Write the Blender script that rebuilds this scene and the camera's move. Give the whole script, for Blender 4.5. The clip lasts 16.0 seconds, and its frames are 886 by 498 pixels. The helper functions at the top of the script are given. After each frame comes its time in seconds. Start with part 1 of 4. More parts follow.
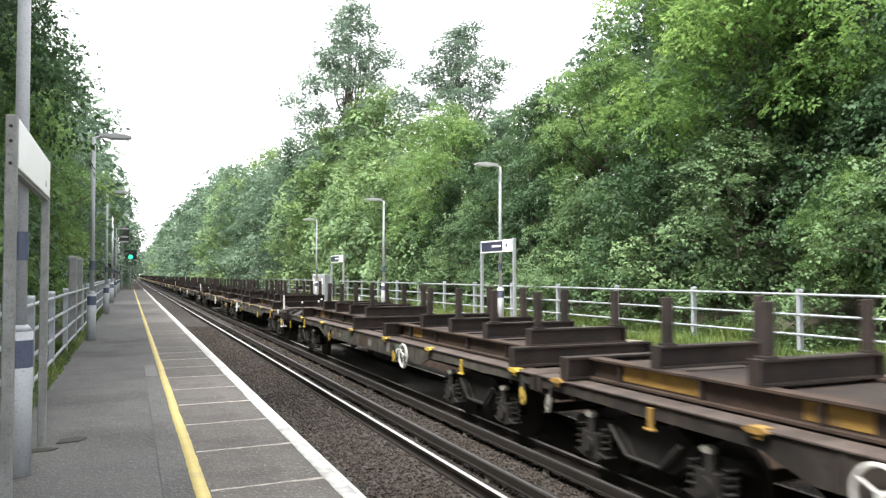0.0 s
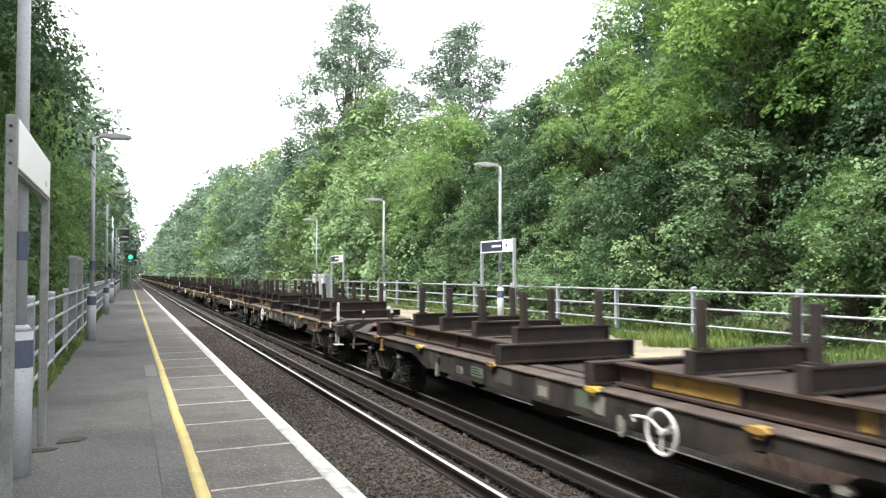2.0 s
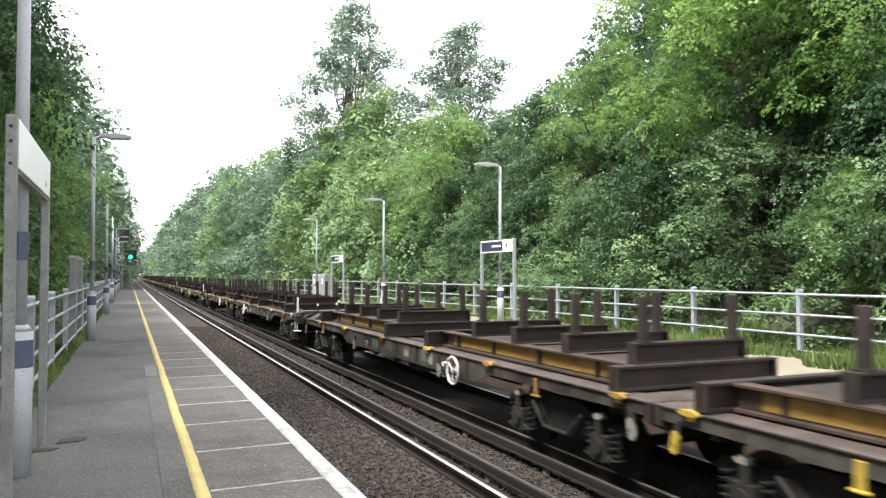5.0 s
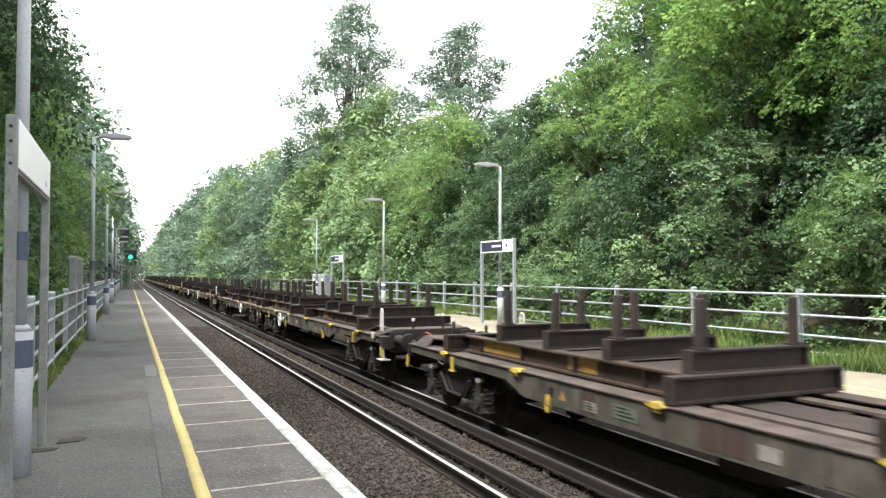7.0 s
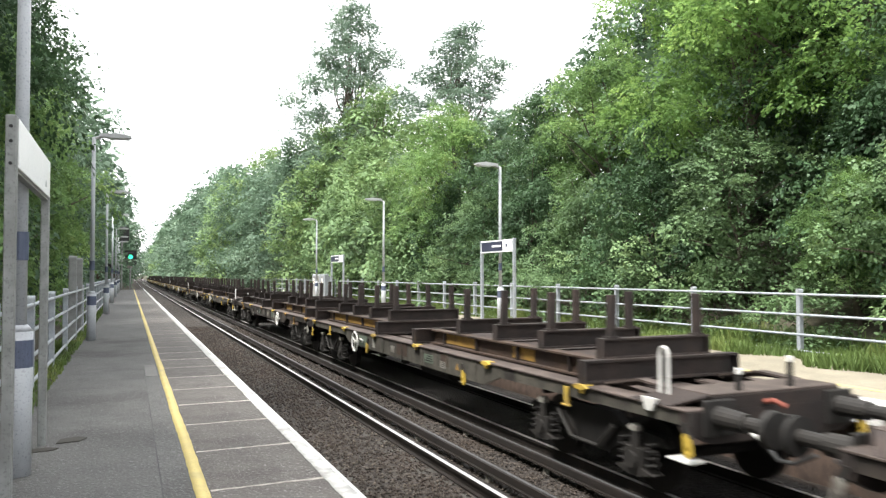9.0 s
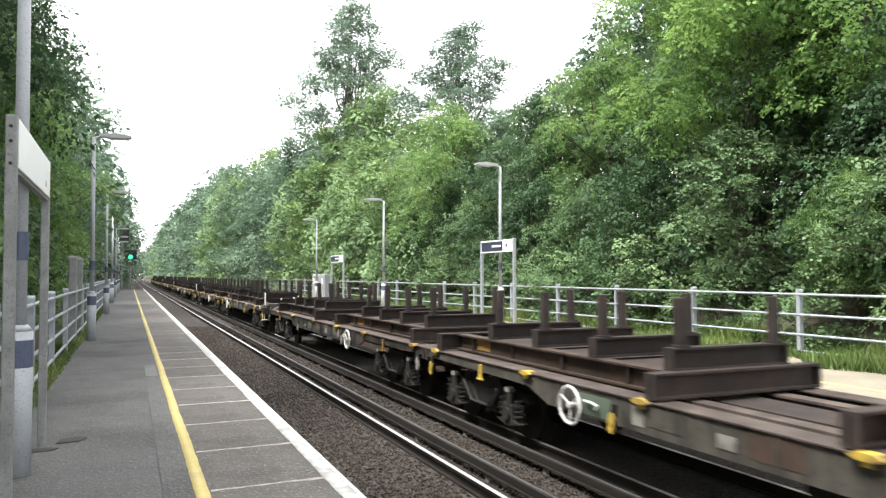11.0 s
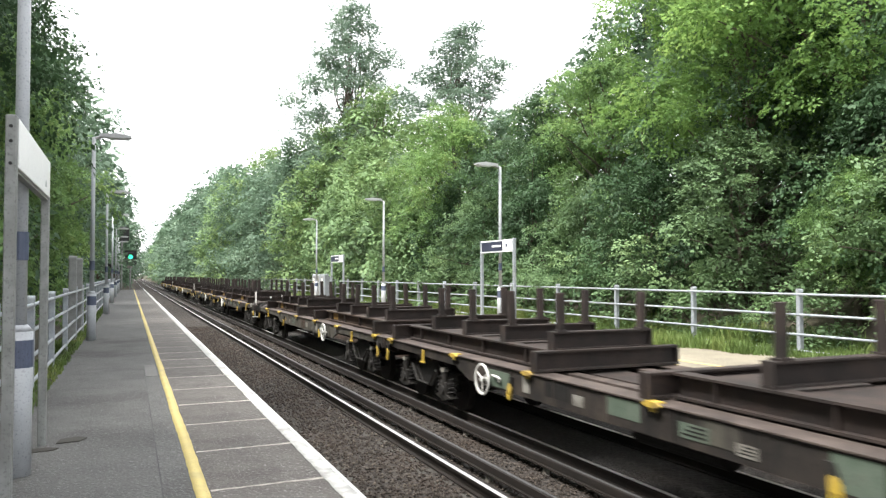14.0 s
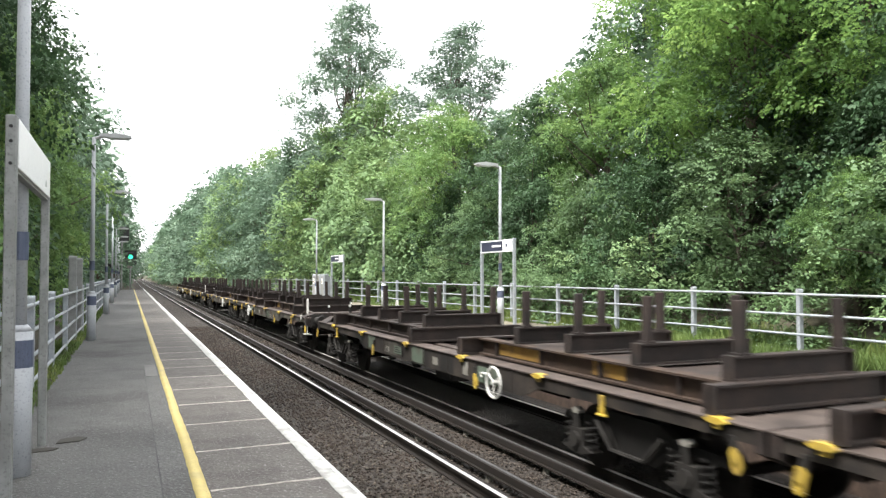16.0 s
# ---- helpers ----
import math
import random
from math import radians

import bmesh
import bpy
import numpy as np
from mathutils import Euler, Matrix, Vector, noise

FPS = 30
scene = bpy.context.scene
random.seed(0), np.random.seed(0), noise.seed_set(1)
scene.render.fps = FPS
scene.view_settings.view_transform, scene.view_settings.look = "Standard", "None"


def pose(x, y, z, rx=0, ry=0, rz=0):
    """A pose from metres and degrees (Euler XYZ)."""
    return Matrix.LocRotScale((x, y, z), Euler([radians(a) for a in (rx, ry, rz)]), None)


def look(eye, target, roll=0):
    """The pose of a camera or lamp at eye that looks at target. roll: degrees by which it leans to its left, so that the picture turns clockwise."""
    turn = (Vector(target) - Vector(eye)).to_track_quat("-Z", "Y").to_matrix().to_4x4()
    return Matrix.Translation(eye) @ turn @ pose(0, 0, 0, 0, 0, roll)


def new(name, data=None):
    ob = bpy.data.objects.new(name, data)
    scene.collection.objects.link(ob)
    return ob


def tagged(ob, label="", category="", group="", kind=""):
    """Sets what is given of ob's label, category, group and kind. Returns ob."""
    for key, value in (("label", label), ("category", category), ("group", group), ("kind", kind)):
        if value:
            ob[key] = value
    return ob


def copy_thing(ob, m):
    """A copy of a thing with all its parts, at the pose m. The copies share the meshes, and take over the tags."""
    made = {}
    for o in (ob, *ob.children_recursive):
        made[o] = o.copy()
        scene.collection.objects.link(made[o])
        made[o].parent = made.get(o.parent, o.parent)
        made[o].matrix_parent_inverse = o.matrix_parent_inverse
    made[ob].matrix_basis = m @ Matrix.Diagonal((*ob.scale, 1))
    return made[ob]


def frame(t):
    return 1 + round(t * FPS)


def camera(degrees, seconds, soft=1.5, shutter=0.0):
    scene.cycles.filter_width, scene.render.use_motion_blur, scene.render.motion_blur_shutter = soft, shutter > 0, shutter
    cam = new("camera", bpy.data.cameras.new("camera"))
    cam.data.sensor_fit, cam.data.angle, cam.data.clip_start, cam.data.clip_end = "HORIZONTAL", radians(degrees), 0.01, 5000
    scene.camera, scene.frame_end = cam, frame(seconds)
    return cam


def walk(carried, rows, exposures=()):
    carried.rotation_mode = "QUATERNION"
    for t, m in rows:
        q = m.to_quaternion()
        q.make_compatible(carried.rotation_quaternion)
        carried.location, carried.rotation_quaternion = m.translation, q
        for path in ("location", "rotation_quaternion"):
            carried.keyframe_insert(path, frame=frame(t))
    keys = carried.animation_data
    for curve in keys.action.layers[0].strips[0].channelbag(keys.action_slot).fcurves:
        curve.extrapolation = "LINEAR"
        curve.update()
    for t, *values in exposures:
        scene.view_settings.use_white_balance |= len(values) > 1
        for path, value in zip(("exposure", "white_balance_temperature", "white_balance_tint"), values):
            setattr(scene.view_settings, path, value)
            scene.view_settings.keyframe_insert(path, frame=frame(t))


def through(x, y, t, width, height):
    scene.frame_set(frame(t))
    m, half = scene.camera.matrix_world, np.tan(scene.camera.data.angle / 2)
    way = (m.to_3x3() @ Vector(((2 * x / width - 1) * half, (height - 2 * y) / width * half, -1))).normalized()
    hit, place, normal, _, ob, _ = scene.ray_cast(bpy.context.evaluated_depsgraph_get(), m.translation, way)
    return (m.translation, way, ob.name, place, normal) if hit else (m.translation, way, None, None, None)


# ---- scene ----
cam = camera(61.74, 16.0, soft=1.35, shutter=0.13)
EYE = pose(0, 0, 2.55, 90 + 1.953, 0, -22.944) @ pose(0, 0, 0, 0, 0, -0.122)
walk(cam, [(0.0, EYE), (16.0, EYE)])

# ---- light: bright overcast sky, weak veiled sun high over the line ----
world = bpy.data.worlds.new("overcast")
scene.world = world
world.use_nodes = True
wn, wl = world.node_tree.nodes, world.node_tree.links
sky = wn.new("ShaderNodeTexSky")
sky.sky_type, sky.sun_disc = "NISHITA", False
sky.sun_elevation, sky.sun_rotation = radians(64), radians(-103)
sky.air_density, sky.dust_density, sky.ozone_density = 1.0, 7.0, 1.0
pale = wn.new("ShaderNodeHueSaturation")
pale.inputs["Saturation"].default_value = 0.16
wl.new(sky.outputs[0], pale.inputs["Color"])
veil = wn.new("ShaderNodeMix")
veil.data_type = "RGBA"
veil.inputs[0].default_value = 0.6
veil.inputs[7].default_value = (13.5, 13.8, 14.2, 1)
wl.new(pale.outputs[0], veil.inputs[6])
wl.new(veil.outputs[2], wn["Background"].inputs["Color"])
wn["Background"].inputs["Strength"].default_value = 0.11

sun = new("sun", bpy.data.lights.new("sun", "SUN"))
sun.data.energy, sun.data.angle, sun.data.color = 3.6, radians(18), (1.0, 0.975, 0.92)
sun.matrix_world = look((-22, -5, 46), (0, 0, 0))
scene.view_settings.exposure = 1.35


# ---- materials ----
def mat(name, c1, c2, scale=8.0, rough=0.8, metal=0.0, bump=0.15, fine=60.0, spec=0.35, c3=None, big=0.7, rand=0.0, dist=0.01, stretch=(1, 1, 1), speck=0.0):
    """Two colours mixed by noise at two scales, a third in broad stains, with a fine relief."""
    m = bpy.data.materials.new(name)
    m.use_nodes = True
    n, l = m.node_tree.nodes, m.node_tree.links
    b = n["Principled BSDF"]
    b.inputs["Roughness"].default_value, b.inputs["Metallic"].default_value = rough, metal
    b.inputs["Specular IOR Level"].default_value = spec
    co = n.new("ShaderNodeTexCoord")
    mp = n.new("ShaderNodeMapping")
    mp.inputs["Scale"].default_value = stretch
    l.new(co.outputs["Object"], mp.inputs["Vector"])

    def noi(s, d=6):
        t = n.new("ShaderNodeTexNoise")
        t.inputs["Scale"].default_value, t.inputs["Detail"].default_value = s, d
        l.new(mp.outputs[0], t.inputs["Vector"])
        return t

    def mix(a, bb, f):
        x = n.new("ShaderNodeMix")
        x.data_type = "RGBA"
        for sock, v in ((x.inputs[6], a), (x.inputs[7], bb)):
            if isinstance(v, tuple):
                sock.default_value = (*v, 1)
            else:
                l.new(v, sock)
        l.new(f, x.inputs[0])
        return x.outputs[2]

    def ramp(src, lo, hi):
        r = n.new("ShaderNodeMapRange")
        r.inputs["From Min"].default_value, r.inputs["From Max"].default_value = lo, hi
        l.new(src, r.inputs["Value"])
        return r.outputs[0]
    n1, n2, nf = noi(scale), noi(big), noi(fine, 3)
    c = mix(c1, c2, ramp(n1.outputs[0], 0.35, 0.65))
    c = mix(c, c3 or tuple(0.6 * v for v in c1), ramp(n2.outputs[0], 0.52, 0.72))
    dark = mix(c, tuple(0.55 * v for v in c1), ramp(nf.outputs[0], 0.55, 0.8))
    if speck:
        ns = noi(52, 2)
        dark = mix(dark, tuple(min(0.8, v + speck) for v in c2), ramp(ns.outputs[0], 0.58, 0.74))
    if rand:
        oi = n.new("ShaderNodeObjectInfo")
        hs = n.new("ShaderNodeHueSaturation")
        l.new(dark, hs.inputs["Color"])
        mr = n.new("ShaderNodeMapRange")
        mr.inputs["To Min"].default_value, mr.inputs["To Max"].default_value = 1 - rand, 1 + rand
        l.new(oi.outputs["Random"], mr.inputs["Value"])
        l.new(mr.outputs[0], hs.inputs["Value"])
        dark = hs.outputs[0]
    l.new(dark, b.inputs["Base Color"])
    if bump:
        bp = n.new("ShaderNodeBump")
        bp.inputs["Strength"].default_value, bp.inputs["Distance"].default_value = bump, dist
        l.new(nf.outputs[0], bp.inputs["Height"])
        l.new(bp.outputs[0], b.inputs["Normal"])
    return m


def leaf_mat(name, c1, c2, c3, scale=0.5, through=0.22):
    """Leaf: colour by leaf and by clump, glossy cuticle, some light through the blade."""
    m = bpy.data.materials.new(name)
    m.use_nodes = True
    n, l = m.node_tree.nodes, m.node_tree.links
    b = n["Principled BSDF"]
    b.inputs["Roughness"].default_value = 0.6
    b.inputs["Specular IOR Level"].default_value = 0.25
    g = n.new("ShaderNodeNewGeometry")
    ra = n.new("ShaderNodeValToRGB")
    e = ra.color_ramp.elements
    e[0].position, e[0].color = 0.0, (*c1, 1)
    e[1].position, e[1].color = 1.0, (*c3, 1)
    k = ra.color_ramp.elements.new(0.6)
    k.color = (*c2, 1)
    co = n.new("ShaderNodeTexCoord")
    t = n.new("ShaderNodeTexNoise")
    t.inputs["Scale"].default_value, t.inputs["Detail"].default_value = scale, 2
    l.new(co.outputs["Object"], t.inputs["Vector"])
    oi = n.new("ShaderNodeObjectInfo")
    a = n.new("ShaderNodeMath")
    a.operation = "MULTIPLY_ADD"
    a.inputs[1].default_value = 0.2
    l.new(g.outputs["Random Per Island"], a.inputs[0])
    mr = n.new("ShaderNodeMapRange")
    mr.inputs["From Min"].default_value, mr.inputs["From Max"].default_value = 0.3, 0.7
    mr.inputs["To Max"].default_value = 0.62
    l.new(t.outputs[0], mr.inputs["Value"])
    a2 = n.new("ShaderNodeMath")
    a2.operation = "MULTIPLY_ADD"
    a2.inputs[1].default_value = 0.14
    l.new(oi.outputs["Random"], a2.inputs[0])
    l.new(mr.outputs[0], a2.inputs[2])
    l.new(a2.outputs[0], a.inputs[2])
    l.new(a.outputs[0], ra.inputs[0])
    l.new(ra.outputs[0], b.inputs["Base Color"])
    tr = n.new("ShaderNodeBsdfTranslucent")
    hs = n.new("ShaderNodeHueSaturation")
    hs.inputs["Value"].default_value, hs.inputs["Hue"].default_value = 1.5, 0.48
    l.new(ra.outputs[0], hs.inputs["Color"])
    l.new(hs.outputs[0], tr.inputs["Color"])
    mx = n.new("ShaderNodeMixShader")
    mx.inputs[0].default_value = through
    l.new(b.outputs[0], mx.inputs[1])
    l.new(tr.outputs[0], mx.inputs[2])
    l.new(mx.outputs[0], n["Material Output"].inputs["Surface"])
    return m


ASPHALT = mat("asphalt", (0.0837, 0.08184, 0.07936), (0.1054, 0.1029, 0.0992), 2.2, 0.85, fine=36, bump=1.0, dist=0.02, c3=(0.0496, 0.04836, 0.04588), big=0.6, speck=0.1)
ASPHALT_NEW = mat("asphalt_strip", (0.0961, 0.09424, 0.09176), (0.1147, 0.1116, 0.1079), 4.0, 0.85, fine=36, bump=1.0, dist=0.02, c3=(0.0651, 0.06324, 0.06076), big=0.8, speck=0.11)
COPING = mat("coping_asphalt", (0.09, 0.08064, 0.07488), (0.1152, 0.1051, 0.09648), 3.0, 0.85, fine=34, bump=1.0, dist=0.02, c3=(0.0612, 0.054, 0.04896), big=0.9, rand=0.08, speck=0.14)
JOINT = mat("mortar_joint", (0.5, 0.46, 0.41), (0.22, 0.2, 0.18), 7.0, 0.9, fine=60, c3=(0.15, 0.135, 0.12), big=2.0, rand=0.3)
TAR = mat("tar_crack", (0.035, 0.035, 0.035), (0.06, 0.06, 0.058), 9.0, 0.7)
WHITE_LINE = mat("white_line_paint", (0.6, 0.59, 0.57), (0.42, 0.41, 0.39), 14.0, 0.75, fine=70, c3=(0.27, 0.26, 0.24), big=4.5, bump=0.4, dist=0.004)
YELLOW_LINE = mat("yellow_line_paint", (0.558, 0.45, 0.171), (0.486, 0.396, 0.162), 6.0, 0.7, fine=80, c3=(0.378, 0.315, 0.162), big=2.0, bump=0.4, dist=0.004)


def stone_mat(name, cells, c1, c2, c3):
    """Ballast: a colour for each stone, from cells or from the loose stones themselves."""
    m = bpy.data.materials.new(name)
    m.use_nodes = True
    n, l = m.node_tree.nodes, m.node_tree.links
    b = n["Principled BSDF"]
    b.inputs["Roughness"].default_value = 0.9
    co = n.new("ShaderNodeTexCoord")
    ra = n.new("ShaderNodeValToRGB")
    e = ra.color_ramp.elements
    e[0].color, e[1].color = (*c1, 1), (*c3, 1)
    ra.color_ramp.elements.new(0.7).color = (*c2, 1)
    t = n.new("ShaderNodeTexNoise")
    t.inputs["Scale"].default_value = 0.7
    l.new(co.outputs["Object"], t.inputs["Vector"])
    rust = n.new("ShaderNodeMix")
    rust.data_type = "RGBA"
    rust.inputs[7].default_value = (c2[0] * 1.15, c2[1] * 0.85, c2[2] * 0.62, 1)
    mr = n.new("ShaderNodeMapRange")
    mr.inputs["From Min"].default_value, mr.inputs["From Max"].default_value, mr.inputs["To Max"].default_value = 0.45, 0.75, 0.45
    l.new(t.outputs[0], mr.inputs["Value"])
    l.new(mr.outputs[0], rust.inputs[0])
    l.new(ra.outputs[0], rust.inputs[6])
    l.new(rust.outputs[2], b.inputs["Base Color"])
    if cells:
        v = n.new("ShaderNodeTexVoronoi")
        v.inputs["Scale"].default_value = cells
        l.new(co.outputs["Object"], v.inputs["Vector"])
        sep = n.new("ShaderNodeSeparateColor")
        l.new(v.outputs["Color"], sep.inputs[0])
        l.new(sep.outputs[0], ra.inputs[0])
        bp = n.new("ShaderNodeBump")
        bp.invert = True
        bp.inputs["Strength"].default_value, bp.inputs["Distance"].default_value = 1.0, 0.04
        l.new(v.outputs["Distance"], bp.inputs["Height"])
        l.new(bp.outputs[0], b.inputs["Normal"])
    else:
        g = n.new("ShaderNodeNewGeometry")
        l.new(g.outputs["Random Per Island"], ra.inputs[0])
    return m


BALLAST = stone_mat("ballast", 25.0, (0.0114, 0.00851, 0.0066), (0.0308, 0.0234, 0.018), (0.0705, 0.0585, 0.0479))
# darker ballast colour: the shade under the train is put into it
BALLAST_SHADED = stone_mat("ballast_in_train_shade", 25.0, (0.008, 0.007, 0.0065), (0.021, 0.018, 0.016), (0.05, 0.046, 0.042))
STONE = stone_mat("ballast_stone", 0, (0.0184, 0.014, 0.0109), (0.0393, 0.0298, 0.0231), (0.1, 0.0826, 0.0673))
CONCRETE = mat("sleeper_concrete", (0.0405, 0.0365, 0.0314), (0.0527, 0.0486, 0.0425), 6, 0.9, c3=(0.0223, 0.0172, 0.0132))
CONCRETE_PATCH = mat("repair_patch", (0.147, 0.1435, 0.1365), (0.168, 0.1645, 0.1575), 4, 0.85, fine=64, bump=0.6)
FAR_PAVE = mat("buff_paving", (0.1615, 0.1428, 0.1071), (0.221, 0.1955, 0.1462), 1.6, 0.85, fine=40, c3=(0.1232, 0.1105, 0.085), big=0.8, bump=0.5, speck=0.08)
BRICK = mat("platform_wall_brick", (0.06, 0.042, 0.033), (0.096, 0.066, 0.051), 6, 0.9, c3=(0.03, 0.0252, 0.0216))
RAIL_TOP = mat("polished_rail_head", (0.8, 0.79, 0.77), (0.68, 0.66, 0.64), 4, 0.36, metal=0.75, bump=0.03, c3=(0.62, 0.6, 0.57), stretch=(1, 0.05, 1))
RAIL_SIDE = mat("rusty_rail_web", (0.00975, 0.00696, 0.00558), (0.0153, 0.0105, 0.00767), 6, 0.8, bump=0.2)
COND_TOP = mat("conductor_rail_top", (0.103, 0.102, 0.102), (0.0752, 0.0739, 0.072), 5, 0.45, metal=0.5, bump=0.05, stretch=(1, 0.1, 1))
GALV = mat("galvanised_steel", (0.31, 0.335, 0.37), (0.39, 0.415, 0.45), 12, 0.5, metal=0.35, bump=0.05, c3=(0.33, 0.34, 0.34), big=3)
GALV_DULL = mat("weathered_galvanised_steel", (0.221, 0.225, 0.221), (0.281, 0.285, 0.281), 12, 0.6, metal=0.3, bump=0.08, c3=(0.17, 0.17, 0.162), big=3)
WHITE_STEEL = mat("pale_grey_painted_steel", (0.3588, 0.3744, 0.3978), (0.4056, 0.4212, 0.4446), 6, 0.45, bump=0.03, c3=(0.3042, 0.3159, 0.3354), big=2)
SIGN_WHITE = mat("white_sign_panel", (0.88, 0.88, 0.88), (0.85, 0.85, 0.85), 3, 0.4, bump=0.0, c3=(0.82, 0.82, 0.82))
NAVY = mat("navy_sign_panel", (0.03, 0.035, 0.06), (0.04, 0.045, 0.075), 3, 0.4, bump=0.0)
BLUE_BAND = mat("slate_blue_band", (0.07, 0.085, 0.13), (0.085, 0.1, 0.15), 6, 0.5, bump=0.03)
LAMP_HEAD = mat("grey_lamp_housing", (0.44, 0.448, 0.456), (0.48, 0.488, 0.496), 8, 0.5, bump=0.03)
LENS = mat("lamp_glass_bowl", (0.6, 0.62, 0.62), (0.66, 0.68, 0.68), 8, 0.2, bump=0.0)
BLACK = mat("black_enamel", (0.02, 0.02, 0.02), (0.03, 0.03, 0.03), 8, 0.6, bump=0.05)
RUST = mat("brown_rusted_steel", (0.0194, 0.0149, 0.0136), (0.0364, 0.025, 0.0208), 3.4, 0.78, bump=0.35, fine=30, c3=(0.013, 0.0101, 0.00918), big=1.4, rand=0.15)
RUST_RED = mat("red_rusted_steel", (0.03366, 0.02244, 0.01717), (0.0561, 0.03519, 0.02465), 3.4, 0.8, bump=0.35, fine=30, c3=(0.01946, 0.01419, 0.01275), big=1.6, rand=0.15)
DECK = mat("worn_deck_steel", (0.0411, 0.0311, 0.0268), (0.0794, 0.0608, 0.0524), 3.0, 0.72, bump=0.3, fine=24, c3=(0.0248, 0.0175, 0.0151), big=1.8, rand=0.12)
SILL = mat("grimy_brown_sill_paint", (0.0153, 0.0132, 0.0122), (0.0558, 0.0441, 0.036), 2.2, 0.74, bump=0.4, fine=22, c3=(0.00792, 0.00693, 0.00648), big=1.3, rand=0.25, stretch=(1, 1, 0.6))
SILL_PALE = mat("faded_grey_sill_paint", (0.0413, 0.0375, 0.0315), (0.0788, 0.0728, 0.0585), 4.0, 0.75, bump=0.3, fine=26, c3=(0.015, 0.0128, 0.0112), big=2.2, stretch=(1, 1, 0.6))
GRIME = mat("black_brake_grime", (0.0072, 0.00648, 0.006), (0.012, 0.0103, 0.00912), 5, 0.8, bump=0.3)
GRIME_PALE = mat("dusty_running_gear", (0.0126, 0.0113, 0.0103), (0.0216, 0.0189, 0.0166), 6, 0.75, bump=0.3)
WHEEL_STEEL = mat("wheel_steel", (0.0243, 0.0216, 0.0203), (0.0351, 0.0311, 0.0284), 6, 0.5, metal=0.5)
YELLOW = mat("yellow_fitting_paint", (0.461, 0.32, 0.044), (0.384, 0.269, 0.0528), 9, 0.6, bump=0.1, c3=(0.192, 0.128, 0.0528), big=5)
OCHRE = mat("worn_yellow_paint", (0.3, 0.18, 0.042), (0.228, 0.132, 0.039), 5, 0.75, bump=0.2, c3=(0.084, 0.051, 0.033), big=2.6)
SILVER = mat("pale_painted_handwheel", (0.66, 0.65, 0.62), (0.56, 0.55, 0.52), 9, 0.5, bump=0.05)
GREEN_PANEL = mat("faded_green_panel", (0.077, 0.104, 0.077), (0.104, 0.127, 0.1), 6, 0.7, bump=0.1, c3=(0.0616, 0.0539, 0.0424), big=3)
PALE_PANEL = mat("dirty_white_panel", (0.24, 0.232, 0.208), (0.176, 0.164, 0.144), 6, 0.75, bump=0.1, c3=(0.072, 0.06, 0.0504), big=4)
RED = mat("faded_red_paint", (0.2, 0.054, 0.036), (0.16, 0.048, 0.033), 6, 0.7)
BARK = mat("bark", (0.07, 0.058, 0.045), (0.12, 0.1, 0.08), 6, 0.95, bump=0.8, fine=25, dist=0.03, c3=(0.06, 0.065, 0.04), stretch=(1, 1, 0.3))
SOIL = mat("woodland_soil_and_moss", (0.05, 0.043, 0.032), (0.066, 0.06, 0.038), 1.6, 0.95, bump=0.8, fine=14, dist=0.05, c3=(0.045, 0.055, 0.024), big=0.9)
LEAF_DARK = leaf_mat("leaf_dark_green", (0.0192, 0.0395, 0.0201), (0.0557, 0.11, 0.0483), (0.127, 0.203, 0.0838))
LEAF_BRIGHT = leaf_mat("leaf_bright_green", (0.0439, 0.0892, 0.0271), (0.14, 0.256, 0.0722), (0.305, 0.437, 0.138), through=0.5)
LEAF_LIGHT = leaf_mat("leaf_yellow_green", (0.045, 0.09, 0.0324), (0.144, 0.25, 0.0825), (0.294, 0.4, 0.144), through=0.36)
# grey-green of the tall trees, lightened to carry the haze in its colour
LEAF_GREY = leaf_mat("leaf_hazy_grey_green", (0.0638, 0.0959, 0.0744), (0.138, 0.197, 0.143), (0.207, 0.276, 0.197), through=0.28)
LEAF_WOOD = leaf_mat("leaf_light_wood", (0.0643, 0.112, 0.0467), (0.148, 0.235, 0.0933), (0.27, 0.353, 0.149))
LEAF_SHRUB = leaf_mat("leaf_soft_green", (0.0438, 0.0764, 0.0382), (0.136, 0.221, 0.099), (0.278, 0.382, 0.177))
# paler and bluer than the near leaves: distance haze put into the colour
LEAF_FAR = leaf_mat("leaf_haze_pale_wood", (0.0482, 0.0811, 0.0564), (0.127, 0.196, 0.129), (0.214, 0.288, 0.189))
GRASS = leaf_mat("grass_blades", (0.05, 0.085, 0.025), (0.11, 0.165, 0.045), (0.25, 0.28, 0.09))


def glow(name, colour, strength):
    m = bpy.data.materials.new(name)
    m.use_nodes = True
    b = m.node_tree.nodes["Principled BSDF"]
    b.inputs["Base Color"].default_value = (*colour, 1)
    b.inputs["Emission Color"].default_value = (*colour, 1)
    b.inputs["Emission Strength"].default_value = strength
    return m


GREEN_LIGHT = glow("green_signal_light", (0.02, 0.55, 0.25), 1.6)


# ---- mesh helpers ----
def box(bm, x0, x1, y0, y1, z0, z1, bevel=0.0):
    m = Matrix.LocRotScale(((x0 + x1) / 2, (y0 + y1) / 2, (z0 + z1) / 2), None, (abs(x1 - x0), abs(y1 - y0), abs(z1 - z0)))
    vs = bmesh.ops.create_cube(bm, size=1, matrix=m)["verts"]
    if bevel:
        es = list({e for v in vs for e in v.link_edges})
        bmesh.ops.bevel(bm, geom=es, offset=bevel, segments=1, affect="EDGES", profile=0.7)
    return bm


